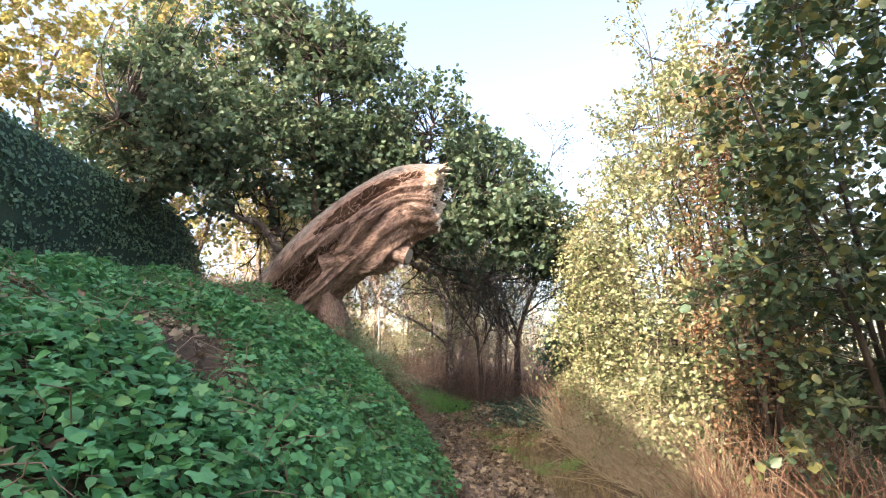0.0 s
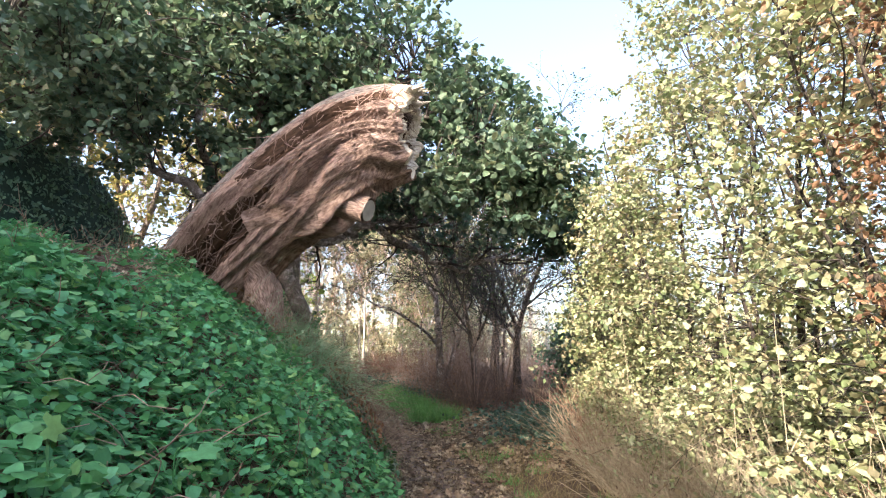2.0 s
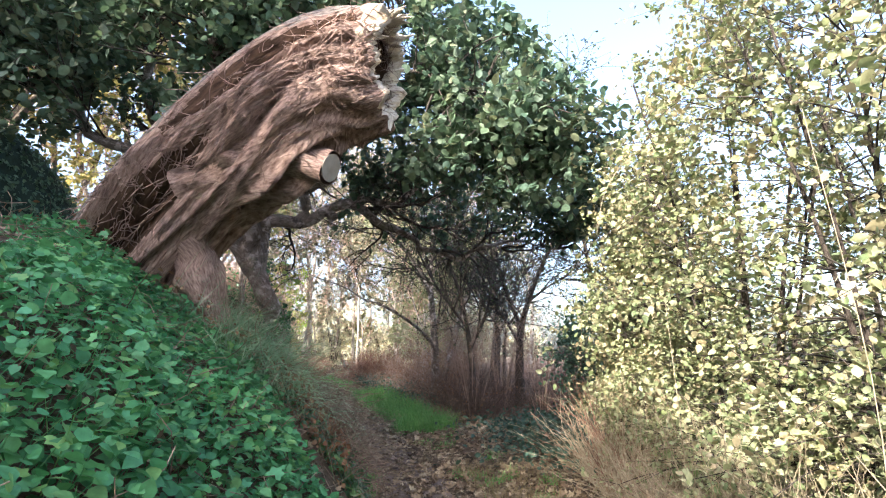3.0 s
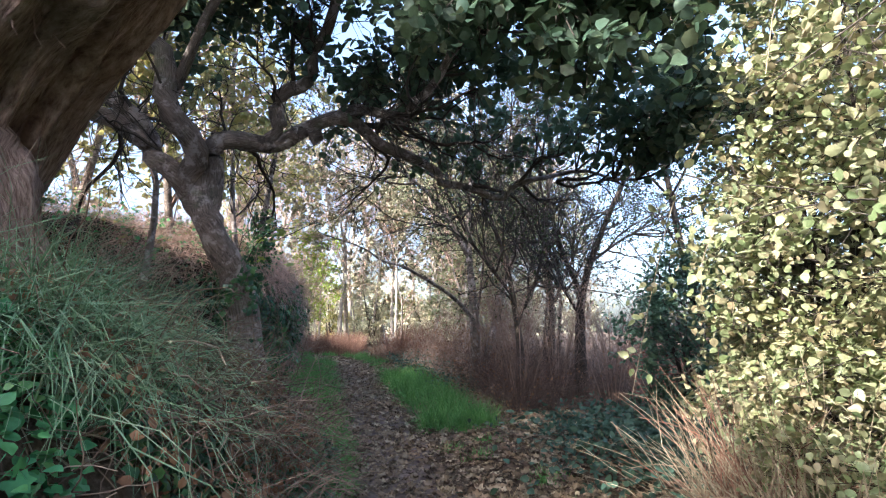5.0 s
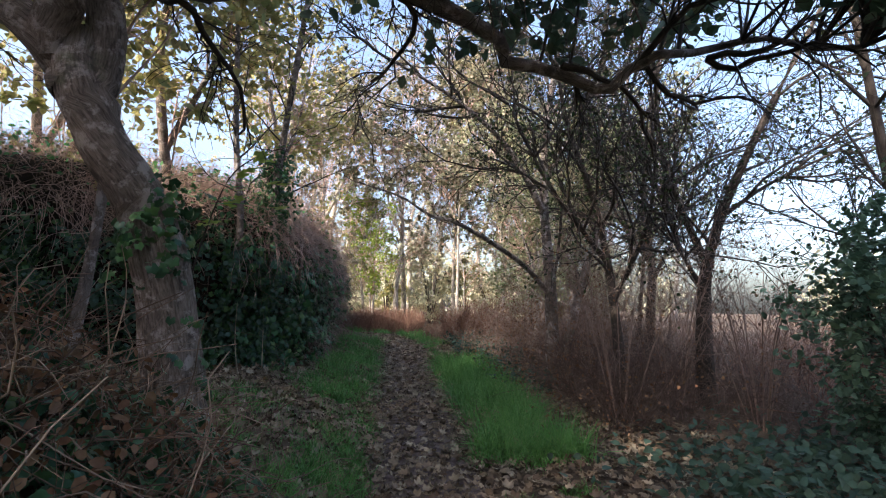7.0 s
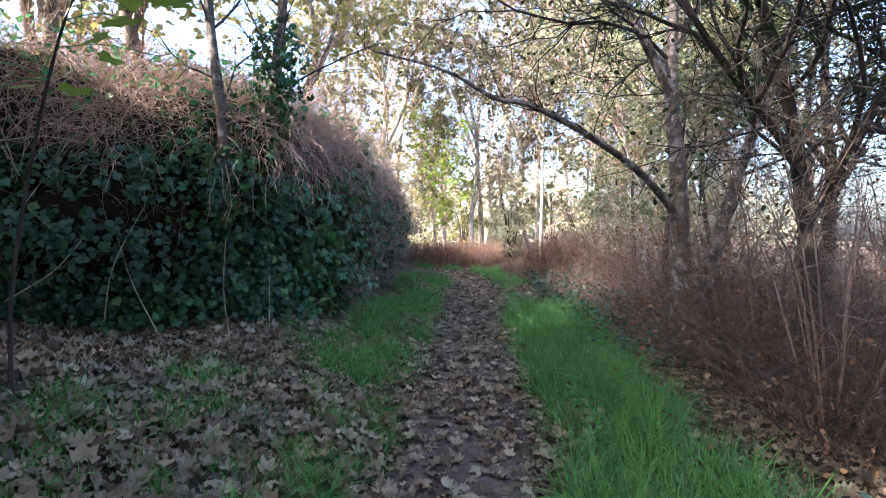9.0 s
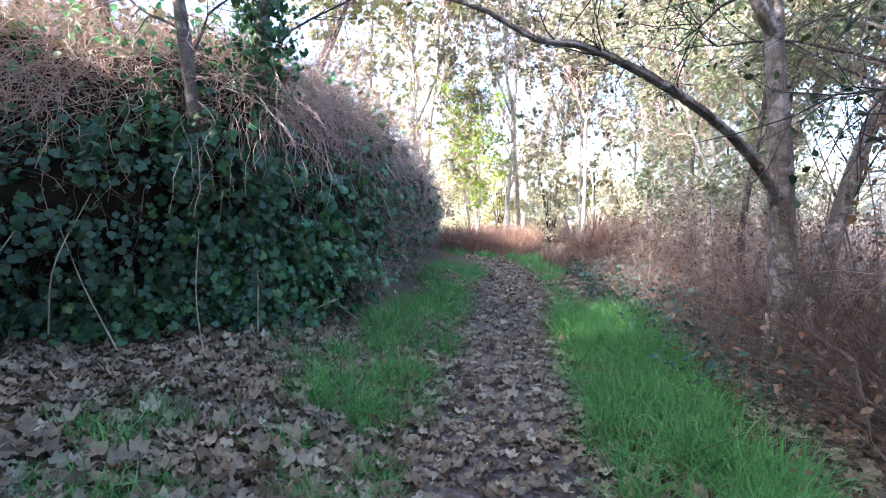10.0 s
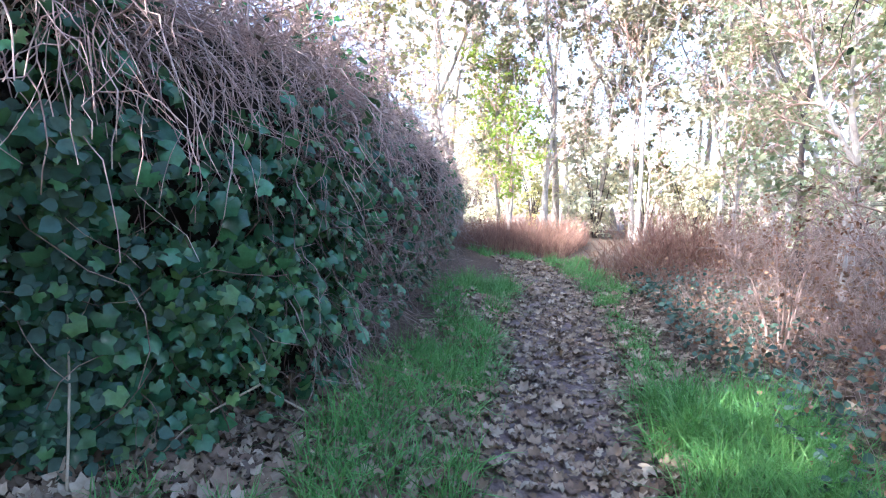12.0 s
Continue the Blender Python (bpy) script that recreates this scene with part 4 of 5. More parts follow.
tagged(new("bank_ivy", leaf_mesh("bank_ivy", on_land(x, y, 0.04) + rng.uniform(0, 0.15, (n, 1)) * np.array([0, 0, 1]), land_normal(x, y), (0.05, 0.09), (IVY_V, IVY_F), M_ivy, 0.5, 0.6)), "dark ivy creeping over the foot of the bank", "ivy", kind="stuff")


# ---- blackthorn trees and brush across the path ----
THORN = [(9, 1.6, 0.022, 7, 0.85, 0.16, 0.02), (8, 0.85, 0.009, 5, 0.95, 0.22, 0.0), (7, 0.42, 0.0045, 3, 0.95, 0.22, 0.0)]
THORN_LABEL = "dark twiggy blackthorn tree with few small leaves"


def thorn(x, y, lines, n_leaf, levels=THORN, label=THORN_LABEL, bark=None):
    z = float(land(x, y))
    out = []
    for i, (pts, r0, r1) in enumerate(lines):
        q = [(x + a, y + b, z + c) for a, b, c in pts]
        out.append(("trunk" if i == 0 else "bough" if r1 == 0.011 else "limb", q, r0, r1))
    root = bare_tree("blackthorn_tree", label, (x, y, z), out, levels, bark or M_darkbark, (M_thorn, n_leaf, (0.03, 0.062), (FOLD_V, FOLD_F), 1.2), "blackthorn trees")
    for lname, line, r0, r1 in out:
        if lname == "bough":
            side_twigs(root, [line], [(8, 0.4, 0.006, 7, 0.8, 0.25, 0.08), (5, 0.22, 0.003, 5, 0.9, 0.25, 0.02)])
    return root


thorn(2.2, 15.8, [([(0, 0, -0.1), (0.0, 0, 1.2), (0.1, 0, 2.0), (0.45, -0.1, 3.0), (1.1, -0.2, 4.4), (1.7, -0.2, 5.6)], 0.10, 0.02),
                  ([(0.05, 0, 1.8), (-0.3, 0.1, 2.8), (-0.5, 0.1, 3.9), (-0.4, 0.1, 5.4)], 0.055, 0.015),
                  ([(0.02, 0, 1.4), (-0.3, -0.3, 1.9), (-0.6, -0.5, 2.6)], 0.03, 0.01),
                  ([(0.2, 0, 2.4), (0.9, 0.2, 2.9), (1.7, 0.1, 3.3)], 0.035, 0.01)], 3200)
thorn(0.28, 16.75, [([(0, 0, -0.1), (-0.05, 0, 1.5), (-0.15, 0, 2.8), (-0.1, 0, 4.2), (0.2, 0, 6.2)], 0.105, 0.03),
                   ([(-0.12, 0, 2.6), (-0.7, -0.5, 3.6), (-1.5, -0.9, 4.3), (-2.6, -1.4, 4.9)], 0.055, 0.015),
                   ([(-0.05, 0, 1.35), (-0.38, -0.7, 1.72), (-0.78, -1.25, 2.0), (-1.28, -1.55, 2.27), (-1.62, -1.6, 2.36), (-2.03, -1.65, 2.62), (-2.7, -1.75, 2.84)], 0.04, 0.011),
                   ([(0.1, 0.05, 0.2), (0.5, 0.2, 1.8), (1.0, 0.2, 3.4), (1.2, 0.1, 5.2)], 0.08, 0.02),
                   ([(-0.1, 0, 3.2), (0.5, -0.5, 4.2), (0.9, -0.9, 5.3)], 0.045, 0.012)], 3000, bark=M_oakbark)
thorn(1.15, 15.3, [([(0, 0, -0.1), (-0.1, 0.1, 1.2), (-0.3, 0, 2.4), (-0.7, -0.3, 3.6), (-0.9, -0.6, 5.0)], 0.07, 0.015),
                   ([(-0.1, 0.1, 1.3), (0.3, -0.1, 2.3), (0.4, -0.3, 3.5)], 0.04, 0.012),
                   ([(-0.2, 0.1, 1.8), (-0.9, -0.4, 2.7), (-1.4, -0.6, 3.7)], 0.035, 0.010)], 3600)
thorn(1.9, 18.5, [([(0, 0, -0.1), (0.1, 0, 1.8), (0.0, 0, 3.4), (0.3, 0, 5.6)], 0.09, 0.02),
                  ([(0.05, 0, 1.5), (0.6, -0.3, 2.8), (1.1, -0.5, 4.2)], 0.045, 0.012),
                  ([(0.05, 0, 2.0), (-0.6, -0.3, 3.0), (-1.0, -0.5, 4.4)], 0.045, 0.012)], 3200)
thorn(3.7, 14.2, [([(0, 0, -0.1), (0.0, 0, 1.2), (-0.2, 0, 2.6), (-0.5, -0.2, 4.2), (-0.9, -0.4, 5.4)], 0.08, 0.02),
                  ([(0.0, 0, 1.5), (0.6, 0, 2.6), (0.8, 0, 4.0)], 0.045, 0.012)], 4000)

n = 3000
x = np.concatenate([rng.uniform(-0.3, 3.2, n // 2), rng.normal(0.8, 0.6, n - n // 2)]); y = rng.uniform(14.4, 17.5, n)
x = np.maximum(x, centre_x(y) + 2.1 + 0.5 * rng.random(n))
stems("dead_brush", "thicket of brown dead stems under the blackthorns", "undergrowth", x, y, (0.4, 1.6), (0.002, 0.0045), M_brown, 0.5, 0.4, 8)
n = 2400
y = rng.uniform(15.8, 24, n); x = centre_x(y) + 1.6 + np.abs(rng.normal(0, 1.3, n))
stems("dead_brush", "thicket of brown dead stems beyond the grass", "undergrowth", x, y, (0.15, 0.65), (0.002, 0.0045), M_wisp, 0.65, 0.4, 6)
n = 4500
y = rng.uniform(13.5, 24, n); x = centre_x(y) + 1.2 + np.abs(rng.normal(0, 1.2, n))
tagged(new("withered_brush_leaves", leaf_mesh("withered_brush_leaves", on_land(x, y, 0) + 0.7 * rng.uniform(0, 1, (n, 1)) ** 2 * np.array([0, 0, 1]), land_normal(x, y), (0.02, 0.05), (FOLD_V, FOLD_F), M_rust, 1.0, 0.5, 1.2)), "withered brown leaves on the brush", "undergrowth", kind="stuff")


def bare_shrub(x, y, h, mat, label, z=None):
    z = float(land(x, y)) if z is None else z
    lines = []
    for i in range(8):
        a, l = rng.uniform(0, 2 * np.pi), rng.uniform(0.2, 0.55) * h
        o = np.array([math.cos(a) * l, math.sin(a) * l, 0])
        lines.append(("stem", [(x + o[0] * 0.1, y + o[1] * 0.1, z - 0.05), (x + o[0] * 0.5, y + o[1] * 0.5, z + 0.55 * h), (x + o[0], y + o[1], z + h * rng.uniform(0.75, 1.1))], rng.uniform(0.007, 0.012), 0.003))
    return bare_tree("bare_shrub", label, (x, y, z), lines, [(3, 0.42 * h, 0.004, 6, 0.9, 0.28, -0.02), (7, 0.24 * h, 0.0024, 5, 1.0, 0.3, -0.04), (2, 0.14 * h, 0.002, 3, 1.0, 0.3, -0.05)],
                     mat, (M_rust, 260, (0.02, 0.045), (FOLD_V, FOLD_F), 1.2), "bare shrubs under the trees", "shrub", mat)


for hx, hy, hh in ((1.05, 14.7, 1.9), (1.7, 15.4, 2.1), (0.85, 15.9, 2.2), (0.6, 17.5, 2.0), (2.5, 14.8, 1.8), (1.0, 16.9, 2.2), (2.9, 16.3, 2.0), (1.9, 17.4, 2.2)):
    bare_shrub(hx, hy, hh, M_wisp, "tangled bare shrub of thin brown twigs")
for hx, hy, hh in ((-0.9, 19.3, 1.1), (0.0, 18.9, 1.3), (-0.4, 20.6, 1.1), (0.8, 20.1, 1.3), (-1.2, 21.6, 0.9), (1.2, 22.0, 1.3), (0.0, 23.0, 1.2), (-0.6, 24.6, 1.2), (1.6, 24.5, 1.4), (-2.6, 25.4, 1.1), (3.0, 20.0, 1.5), (3.4, 23.0, 1.5)):
    bare_shrub(hx, hy, hh, M_wisp, "low tangled shrub of pinkish-brown twigs")
n = 3500
y = rng.normal(12.0, 0.9, n); x = rng.normal(2.3, 0.6, n)
tagged(new("bramble_patch", leaf_mesh("bramble_patch", on_land(x, y, 0.03) + rng.uniform(0, 0.28, (n, 1)) * np.array([0, 0, 1]), land_normal(x, y), (0.05, 0.09), (OVATE_V, OVATE_F), M_bramble, 0.55, 0.3, 1.4)), "low blue-green bramble patch on the shaded ground", "bramble", kind="stuff")
n = 1500
y = rng.uniform(15.5, 22, n); x = centre_x(y) + 1.15 + np.abs(rng.normal(0, 0.8, n))
tagged(new("bramble_patch", leaf_mesh("bramble_patch", on_land(x, y, 0.03) + rng.uniform(0, 0.3, (n, 1)) * np.array([0, 0, 1]), land_normal(x, y), (0.04, 0.08), (OVATE_V, OVATE_F), M_bramble, 0.55, 0.3, 1.4)), "low blue-green brambles beside the footpath", "bramble", kind="stuff")
tall_shrub(3.3, 13.5, 2.4, 0.8, 170, 0.0, M_hedge, "dark evergreen bush in the shade", 46, (0.05, 0.09), 1.2, 0.0)
tall_shrub(3.05, 10.3, 4.2, 0.8, 170, 0.0, M_shrub, LIT, 56, (0.035, 0.08), 1.3, -0.1)
tall_shrub(2.75, 9.5, 3.6, 0.6, 150, 0.0, M_shrub, LIT, 60, (0.035, 0.075), 1.3, -0.1)
n = 420
y = rng.uniform(8.9, 10.4, n); x = rng.uniform(2.1, 2.9, n)
stems("dead_undergrowth", "rust-coloured dead stalks in the sun below the shrub", "undergrowth", x, y, (0.4, 1.4), (0.0025, 0.006), M_red, 0.4, 0.22, 8)


# ---- ivy bank with its two stems ----
FOOT_Y = [12.6, 13.4, 14.2, 15.0, 15.8, 17.0, 19.0, 21.0, 24.0, 27.0]
FOOT_X = [-7.5, -5.8, -4.7, -3.95, -3.75, -4.0, -4.65, -5.5, -6.9, -9.2]


def ivy_bank():
    root = thing("ivy_bank", (-4.6, 16.5, 0.4), "steep overgrown bank covered in dark ivy and dead vines", "overgrown bank")
    foot = smooth_line([(a, b, 0.0) for a, b in zip(FOOT_X, FOOT_Y)], 120)
    T = unit(np.gradient(foot, axis=0))
    back = np.stack([-T[:, 1], T[:, 0], 0 * T[:, 0]], 1)
    prof = np.array([(0.1, -0.15), (0.18, 0.25), (0.05, 0.7), (-0.12, 1.15), (-0.14, 1.6), (0.04, 2.0), (0.36, 2.35), (0.85, 2.6), (1.5, 2.75), (2.4, 2.8), (4.0, 2.75)])
    V = np.zeros((len(foot), len(prof), 3))
    for i, p in enumerate(foot):
        size = np.interp(i, [0, 45, 60, 75, 90, 119], [1.0, 1.0, 0.98, 0.92, 0.84, 0.5])
        for j, (o, h) in enumerate(prof):
            q = p + back[i] * o
            bul = 0.42 * noise.noise(Vector((q[0] * 0.9, q[1] * 0.9, h * 1.1))) + 0.17 * noise.noise(Vector((q[0] * 2.2, q[1] * 2.5, h * 2.5)))
            q = q - back[i] * bul
            V[i, j] = (q[0], q[1], float(land(p[0], p[1])) + h * size + 0.3 * bul)
    n = len(prof)
    i, j = np.meshgrid(np.arange(len(foot) - 1), np.arange(n - 1), indexing="ij")
    q = np.stack([i * n + j, i * n + j + 1, (i + 1) * n + j + 1, (i + 1) * n + j], -1).reshape(-1, 4)
    flat = V.reshape(-1, 3)
    # earth body in the soil darkened for shade, seen through gaps in the ivy
    part("earth", raw_mesh("earth", flat, q, M_shaded_soil, None, True), root)

    def scatter(count, lo, hi, start=0, stop=119):
        a = rng.uniform(start, stop - 0.01, count)
        b = rng.uniform(lo, hi, count)
        ia, ib = a.astype(int), np.minimum(b.astype(int), n - 2)
        fa, fb = (a - ia)[:, None], (b - ib)[:, None]
        p = (V[ia, ib] * (1 - fa) + V[ia + 1, ib] * fa) * (1 - fb) + (V[ia, ib + 1] * (1 - fa) + V[ia + 1, ib + 1] * fa) * fb
        nn = unit(np.cross(V[ia, ib + 1] - V[ia, ib], V[ia + 1, ib] - V[ia, ib]))
        flip = np.sum(nn * (-back[ia]), 1, keepdims=True) + 0.5 * nn[:, 2:3] < 0
        return p, np.where(flip, -nn, nn), ia

    p, nn, _ = scatter(26000, 0.2, 5.6)
    dens = np.sin(2.2 * p[:, 0] + 1.4 * p[:, 2]) + np.sin(1.8 * p[:, 1] - 2.1 * p[:, 2] + 1)
    keep = (dens > -0.95 + 0.5 * rng.normal(size=len(p))) & (p[:, 2] < 2.15 + 0.35 * np.sin(1.7 * p[:, 0] + 2.3 * p[:, 1]) + 0.25 * rng.normal(size=len(p)))
    keep &= (p[:, 1] < 16.9) | (rng.random(len(p)) < 0.4)
    p, nn = p[keep], nn[keep]
    out = rng.uniform(0.0, 1.0, (len(p), 1)) ** 1.5 * 0.38
    part("ivy", leaf_mesh("ivy", p + nn * out, unit(nn + np.array([0, 0, 0.35])), (0.045, 0.125), (IVY_V, IVY_F), M_ivy, 0.7, 1.2), root, "glossy dark green ivy leaves", "stuff")
    p, nn, _ = scatter(6800, 4.5, 9.5)
    P = wander(p + 0.05 * nn, unit(rng.normal(size=p.shape) + 0.9 * nn + np.array([0, 0, -0.1])), rng.uniform(0.3, 1.05, len(p)), 7, 0.42, -0.13)
    part("vines", tube_mesh("vines", P, taper(len(p), 7, rng.uniform(0.0015, 0.0048, len(p)), 0.6), M_vine, 3), root, "tangle of dry pinkish-brown vines", "stuff")
    p, nn, _ = scatter(9000, 4.3, 9.5)
    part("dry_leaves", leaf_mesh("dry_leaves", p + nn * rng.uniform(0, 0.35, (len(p), 1)), nn, (0.02, 0.05), (FOLD_V, FOLD_F), M_fallen, 0.9, 0.5), root, "", "stuff")
    p, nn, _ = scatter(1800, 5.0, 9.5)
    part("bramble_leaves", leaf_mesh("bramble_leaves", p + nn * rng.uniform(0.05, 0.45, (len(p), 1)), nn, (0.05, 0.1), (FOLD_V, FOLD_F), M_cover, 0.7, 0.4, 1.6), root, "", "stuff")
    p, nn, _ = scatter(4600, 0.2, 4.0, 0, 48)
    part("bramble_leaves", leaf_mesh("bramble_leaves", p + nn * rng.uniform(0.05, 0.4, (len(p), 1)), unit(nn + np.array([0, 0, 0.6])), (0.04, 0.085), (OVATE_V, OVATE_F), M_bramble, 0.5, 0.8, 1.6), root, "blue-green bramble leaves", "stuff")
    p, nn, _ = scatter(3200, 0.6, 7.5, 58, 104)
    P = wander(p + 0.05 * nn, unit(rng.normal(size=p.shape) + 0.5 * nn + np.array([0, 0, -0.5])), rng.uniform(0.3, 1.0, len(p)), 8, 0.36, -0.10)
    part("dry_tangle", tube_mesh("dry_tangle", P, taper(len(p), 8, rng.uniform(0.002, 0.005, len(p)), 0.6), M_wisp, 3), root, "grey-brown tangle of dead stems", "stuff")
    c, cn, _ = scatter(60, 4.5, 6.0)
    who = rng.integers(0, 60, 1700)
    p, nn = c[who] + rng.normal(size=(1700, 3)) * 0.13, cn[who]
    P = wander(p + 0.12 * nn, unit(0.5 * rng.normal(size=p.shape) + 0.8 * nn + np.array([0, 0, 0.1])), rng.uniform(0.4, 1.1, 1700), 9, 0.3, -0.28)
    part("vine_skirt_mass", tube_mesh("vine_skirt_mass", P, taper(1700, 9, rng.uniform(0.002, 0.0045, 1700), 0.6), M_vine, 3), root, "dry vines hanging in skirts", "stuff")
    shapes = [raw_mesh("ivy_leaf", IVY_V * s, IVY_F, M_ivy1) for s in (0.10, 0.125, 0.15)]
    p, nn, _ = scatter(290, 0.6, 4.3, 38, 72)
    R = frames_from(unit(nn + np.array([0, 0, 0.3])), 0.35, 1.4)
    p = p + nn * rng.uniform(0.2, 0.36, (290, 1))
    for c in range(290):
        ob = new("ivy_leaf", shapes[c % 3])
        ob.parent = root
        m = Matrix([list(R[c][0]), list(R[c][1]), list(R[c][2])]).to_4x4()
        ob.matrix_basis = Matrix.Translation(Vector(p[c]) - root.location) @ m
    p, nn, _ = scatter(520, 0.5, 4.5)
    P = wander(p + 0.12 * nn, rng.normal(size=p.shape) * 0.5 + np.array([0, 0, -1.0]), rng.uniform(0.3, 1.1, len(p)), 8, 0.25, 0.0)
    part("hanging_stem_mass", tube_mesh("hanging_stem_mass", P, taper(len(p), 8, rng.uniform(0.002, 0.005, len(p)), 0.6), M_dead, 3), root, "", "stuff")
    return root


ivy_bank()
for hx, hy, hh in ((-4.3, 15.3, 0.8), (-4.2, 16.4, 0.9), (-4.4, 17.2, 1.3), (-4.7, 18.2, 1.4), (-5.3, 19.4, 0.9), (-5.0, 14.9, 0.9), (-5.9, 20.6, 0.9)):
    bare_shrub(hx - 0.3, hy, hh, M_vine, "dry twiggy growth on the crest of the bank", 2.6)


def ivy_tree(x, y, line, r0, r1, leaves_to, label, n_ivy):
    root = thing("ivy_clad_tree", (x, y, float(land(x, y))), label, "tree", "stems in the ivy bank")
    pts = smooth_line(line, 22)
    trunk = part("trunk", limb_mesh("trunk", pts, r0, r1, M_oakbark, 10, 0.12), root)
    S, D, who = spawn(pts[None], 16, 0.45, 1.0, 0.9)
    P = wander(S, D, rng.uniform(0.6, 1.6, len(S)), 8, 0.15, 0.06)
    for line in P:
        part("branch", tube_mesh("branch", line[None], taper(1, 8, 0.014, 0.3), M_twig, 4), root)
    S, D, who = spawn(P, 8, 0.3, 1.0, 0.9)
    Q = wander(S, D, rng.uniform(0.25, 0.7, len(S)), 5, 0.2, 0.0)
    part("twigwork", tube_mesh("twigwork", Q, taper(len(Q), 5, 0.005, 0.4), M_twig, 3), root, kind="stuff")
    at = rng.integers(0, int(22 * leaves_to), n_ivy)
    o = unit(rng.normal(size=(n_ivy, 3)) * np.array([1, 1, 0.3]))
    part("ivy", leaf_mesh("ivy", pts[at] + o * (r0 + rng.uniform(0.0, 0.16, (n_ivy, 1)) * np.linspace(1.6, 0.5, 22)[at][:, None]) + rng.normal(size=(n_ivy, 3)) * 0.08, o, (0.05, 0.095), (IVY_V, IVY_F), M_ivy, 0.4, 1.2), trunk, kind="stuff")
    high = Q[Q[:, 0, 2] > 4.0]
    Q = high if len(high) else Q
    k = rng.integers(0, len(Q), 500)
    part("crown", leaf_mesh("crown", Q[k, rng.integers(1, 5, 500)], np.tile([0.0, 0, 1.0], (500, 1)), (0.06, 0.11), (FOLD_V, FOLD_F), M_yellow, 1.0, 0.6, 1.4), root, kind="stuff")


ivy_tree(-3.45, 14.6, [(-4.25, 15.7, 0.3), (-3.95, 15.4, 1.4), (-3.7, 15.15, 2.67), (-3.62, 15.17, 3.7), (-3.4, 15.2, 5.6), (-3.3, 15.3, 7.0)], 0.085, 0.03, 0.62, "slim tree wrapped in dark ivy at the bank", 1700)
ivy_tree(-3.68, 14.5, [(-4.5, 15.3, 0.4), (-4.1, 14.9, 1.5), (-3.8, 14.55, 2.6), (-3.9, 14.5, 3.6), (-4.0, 14.5, 5.2), (-4.1, 14.5, 7.0)], 0.065, 0.025, 0.3, "slim bare-stemmed tree rising out of the ivy", 900)


def sapling():
    """A thin sapling with a few large lobed leaves."""
    root = thing("sycamore_sapling", (-2.7, 12.2, float(land(-2.7, 12.2))), "thin sapling with large yellow-green lobed leaves", "sapling")
    stem = smooth_line([(-2.7, 12.2, float(land(-2.7, 12.2)) - 0.03), (-2.75, 12.25, 1.4), (-2.45, 12.3, 2.5), (-2.1, 12.4, 2.85)], 24)
    part("stem", limb_mesh("stem", stem, 0.011, 0.004, M_darkbark, 7, 0.1), root)
    for i in range(20):
        s = stem[rng.integers(13, 24)]
        tip = s + rng.normal(size=3) * np.array([0.22, 0.18, 0.14])
        line = smooth_line([tuple(s), tuple((s + tip) / 2 + np.array([0, 0, 0.03])), tuple(tip)], 6)
        stalk = part("stalk", tube_mesh("stalk", line[None], taper(1, 6, 0.003, 0.6), M_cover, 4), root)
        R = frames_from(np.array([[0.0, -0.2, 1.0]]), 0.3, 0.6)[0]
        part("leaf", raw_mesh("leaf", (LOBE_V * rng.uniform(0.14, 0.21)) @ R.T + tip, LOBE_F, M_syc), stalk)


sapling()


def dry_stalk(a, b, r=0.008, label="pale dry stalk hanging over the ivy bank"):
    """One thick dead stalk."""
    line = smooth_line([a, tuple((np.array(a) + np.array(b)) / 2 + rng.normal(size=3) * 0.05), b], 12)
    ob = new("dry_stalk", tube_mesh("dry_stalk", line[None], taper(1, 12, r, 0.5), M_stalk, 6))
    return tagged(ob, label, "stalk", "dry stalks")


for a, b in (((-3.62, 15.0, 0.4), (-3.72, 15.1, 1.75)), ((-4.5, 13.9, 0.75), (-4.2, 14.05, 1.75)), ((-5.0, 13.4, 0.95), (-4.4, 13.75, 1.6)), ((-4.2, 14.2, 0.6), (-4.4, 13.95, 1.5)),
             ((-3.5, 15.9, 0.8), (-3.6, 15.4, 0.6)), ((-3.62, 14.5, 0.42), (-3.8, 14.6, 1.5)), ((-3.45, 16.2, 0.55), (-3.7, 15.7, 1.2))):
    dry_stalk(a, b, 0.007)
for a, b in (((2.02, 5.7, 0.1), (2.0, 5.72, 2.6)), ((1.98, 5.1, 0.1), (2.1, 5.2, 1.7)), ((2.0, 7.2, 0.1), (1.9, 7.1, 1.9))):
    dry_stalk(a, b, 0.0035, "tall pale dry stalk standing before the sunlit shrubs")


def hanging_spray(line, count, reach, label):
    """A long arching stem with a leaf on a stalk at every step."""
    root = thing("leafy_spray", line[0], label, "plant", "leafy sprays")
    stem = smooth_line(line, 40)
    part("stem", tube_mesh("stem", stem[None], taper(1, 40, 0.006, 0.4), M_stalk, 6), root)
    for i in range(count):
        at = stem[2 + int(36 * i / count)]
        tip = at + rng.normal(size=3) * np.array([reach, reach, reach * 0.6])
        stalk = part("stalk", tube_mesh("stalk", np.stack([at, (at + tip) / 2 + np.array([0, 0, 0.01]), tip])[None], taper(1, 3, 0.002, 0.6), M_stalk, 4), root)
        R = frames_from(np.array([[-0.5, -0.6, 0.6]]), 0.5, 0.5)[0]
        part("leaf", raw_mesh("leaf", (OVATE_V * np.array([1.25, 1, 1]) * rng.uniform(0.055, 0.1)) @ R.T + tip, OVATE_F, M_shrub1), stalk)


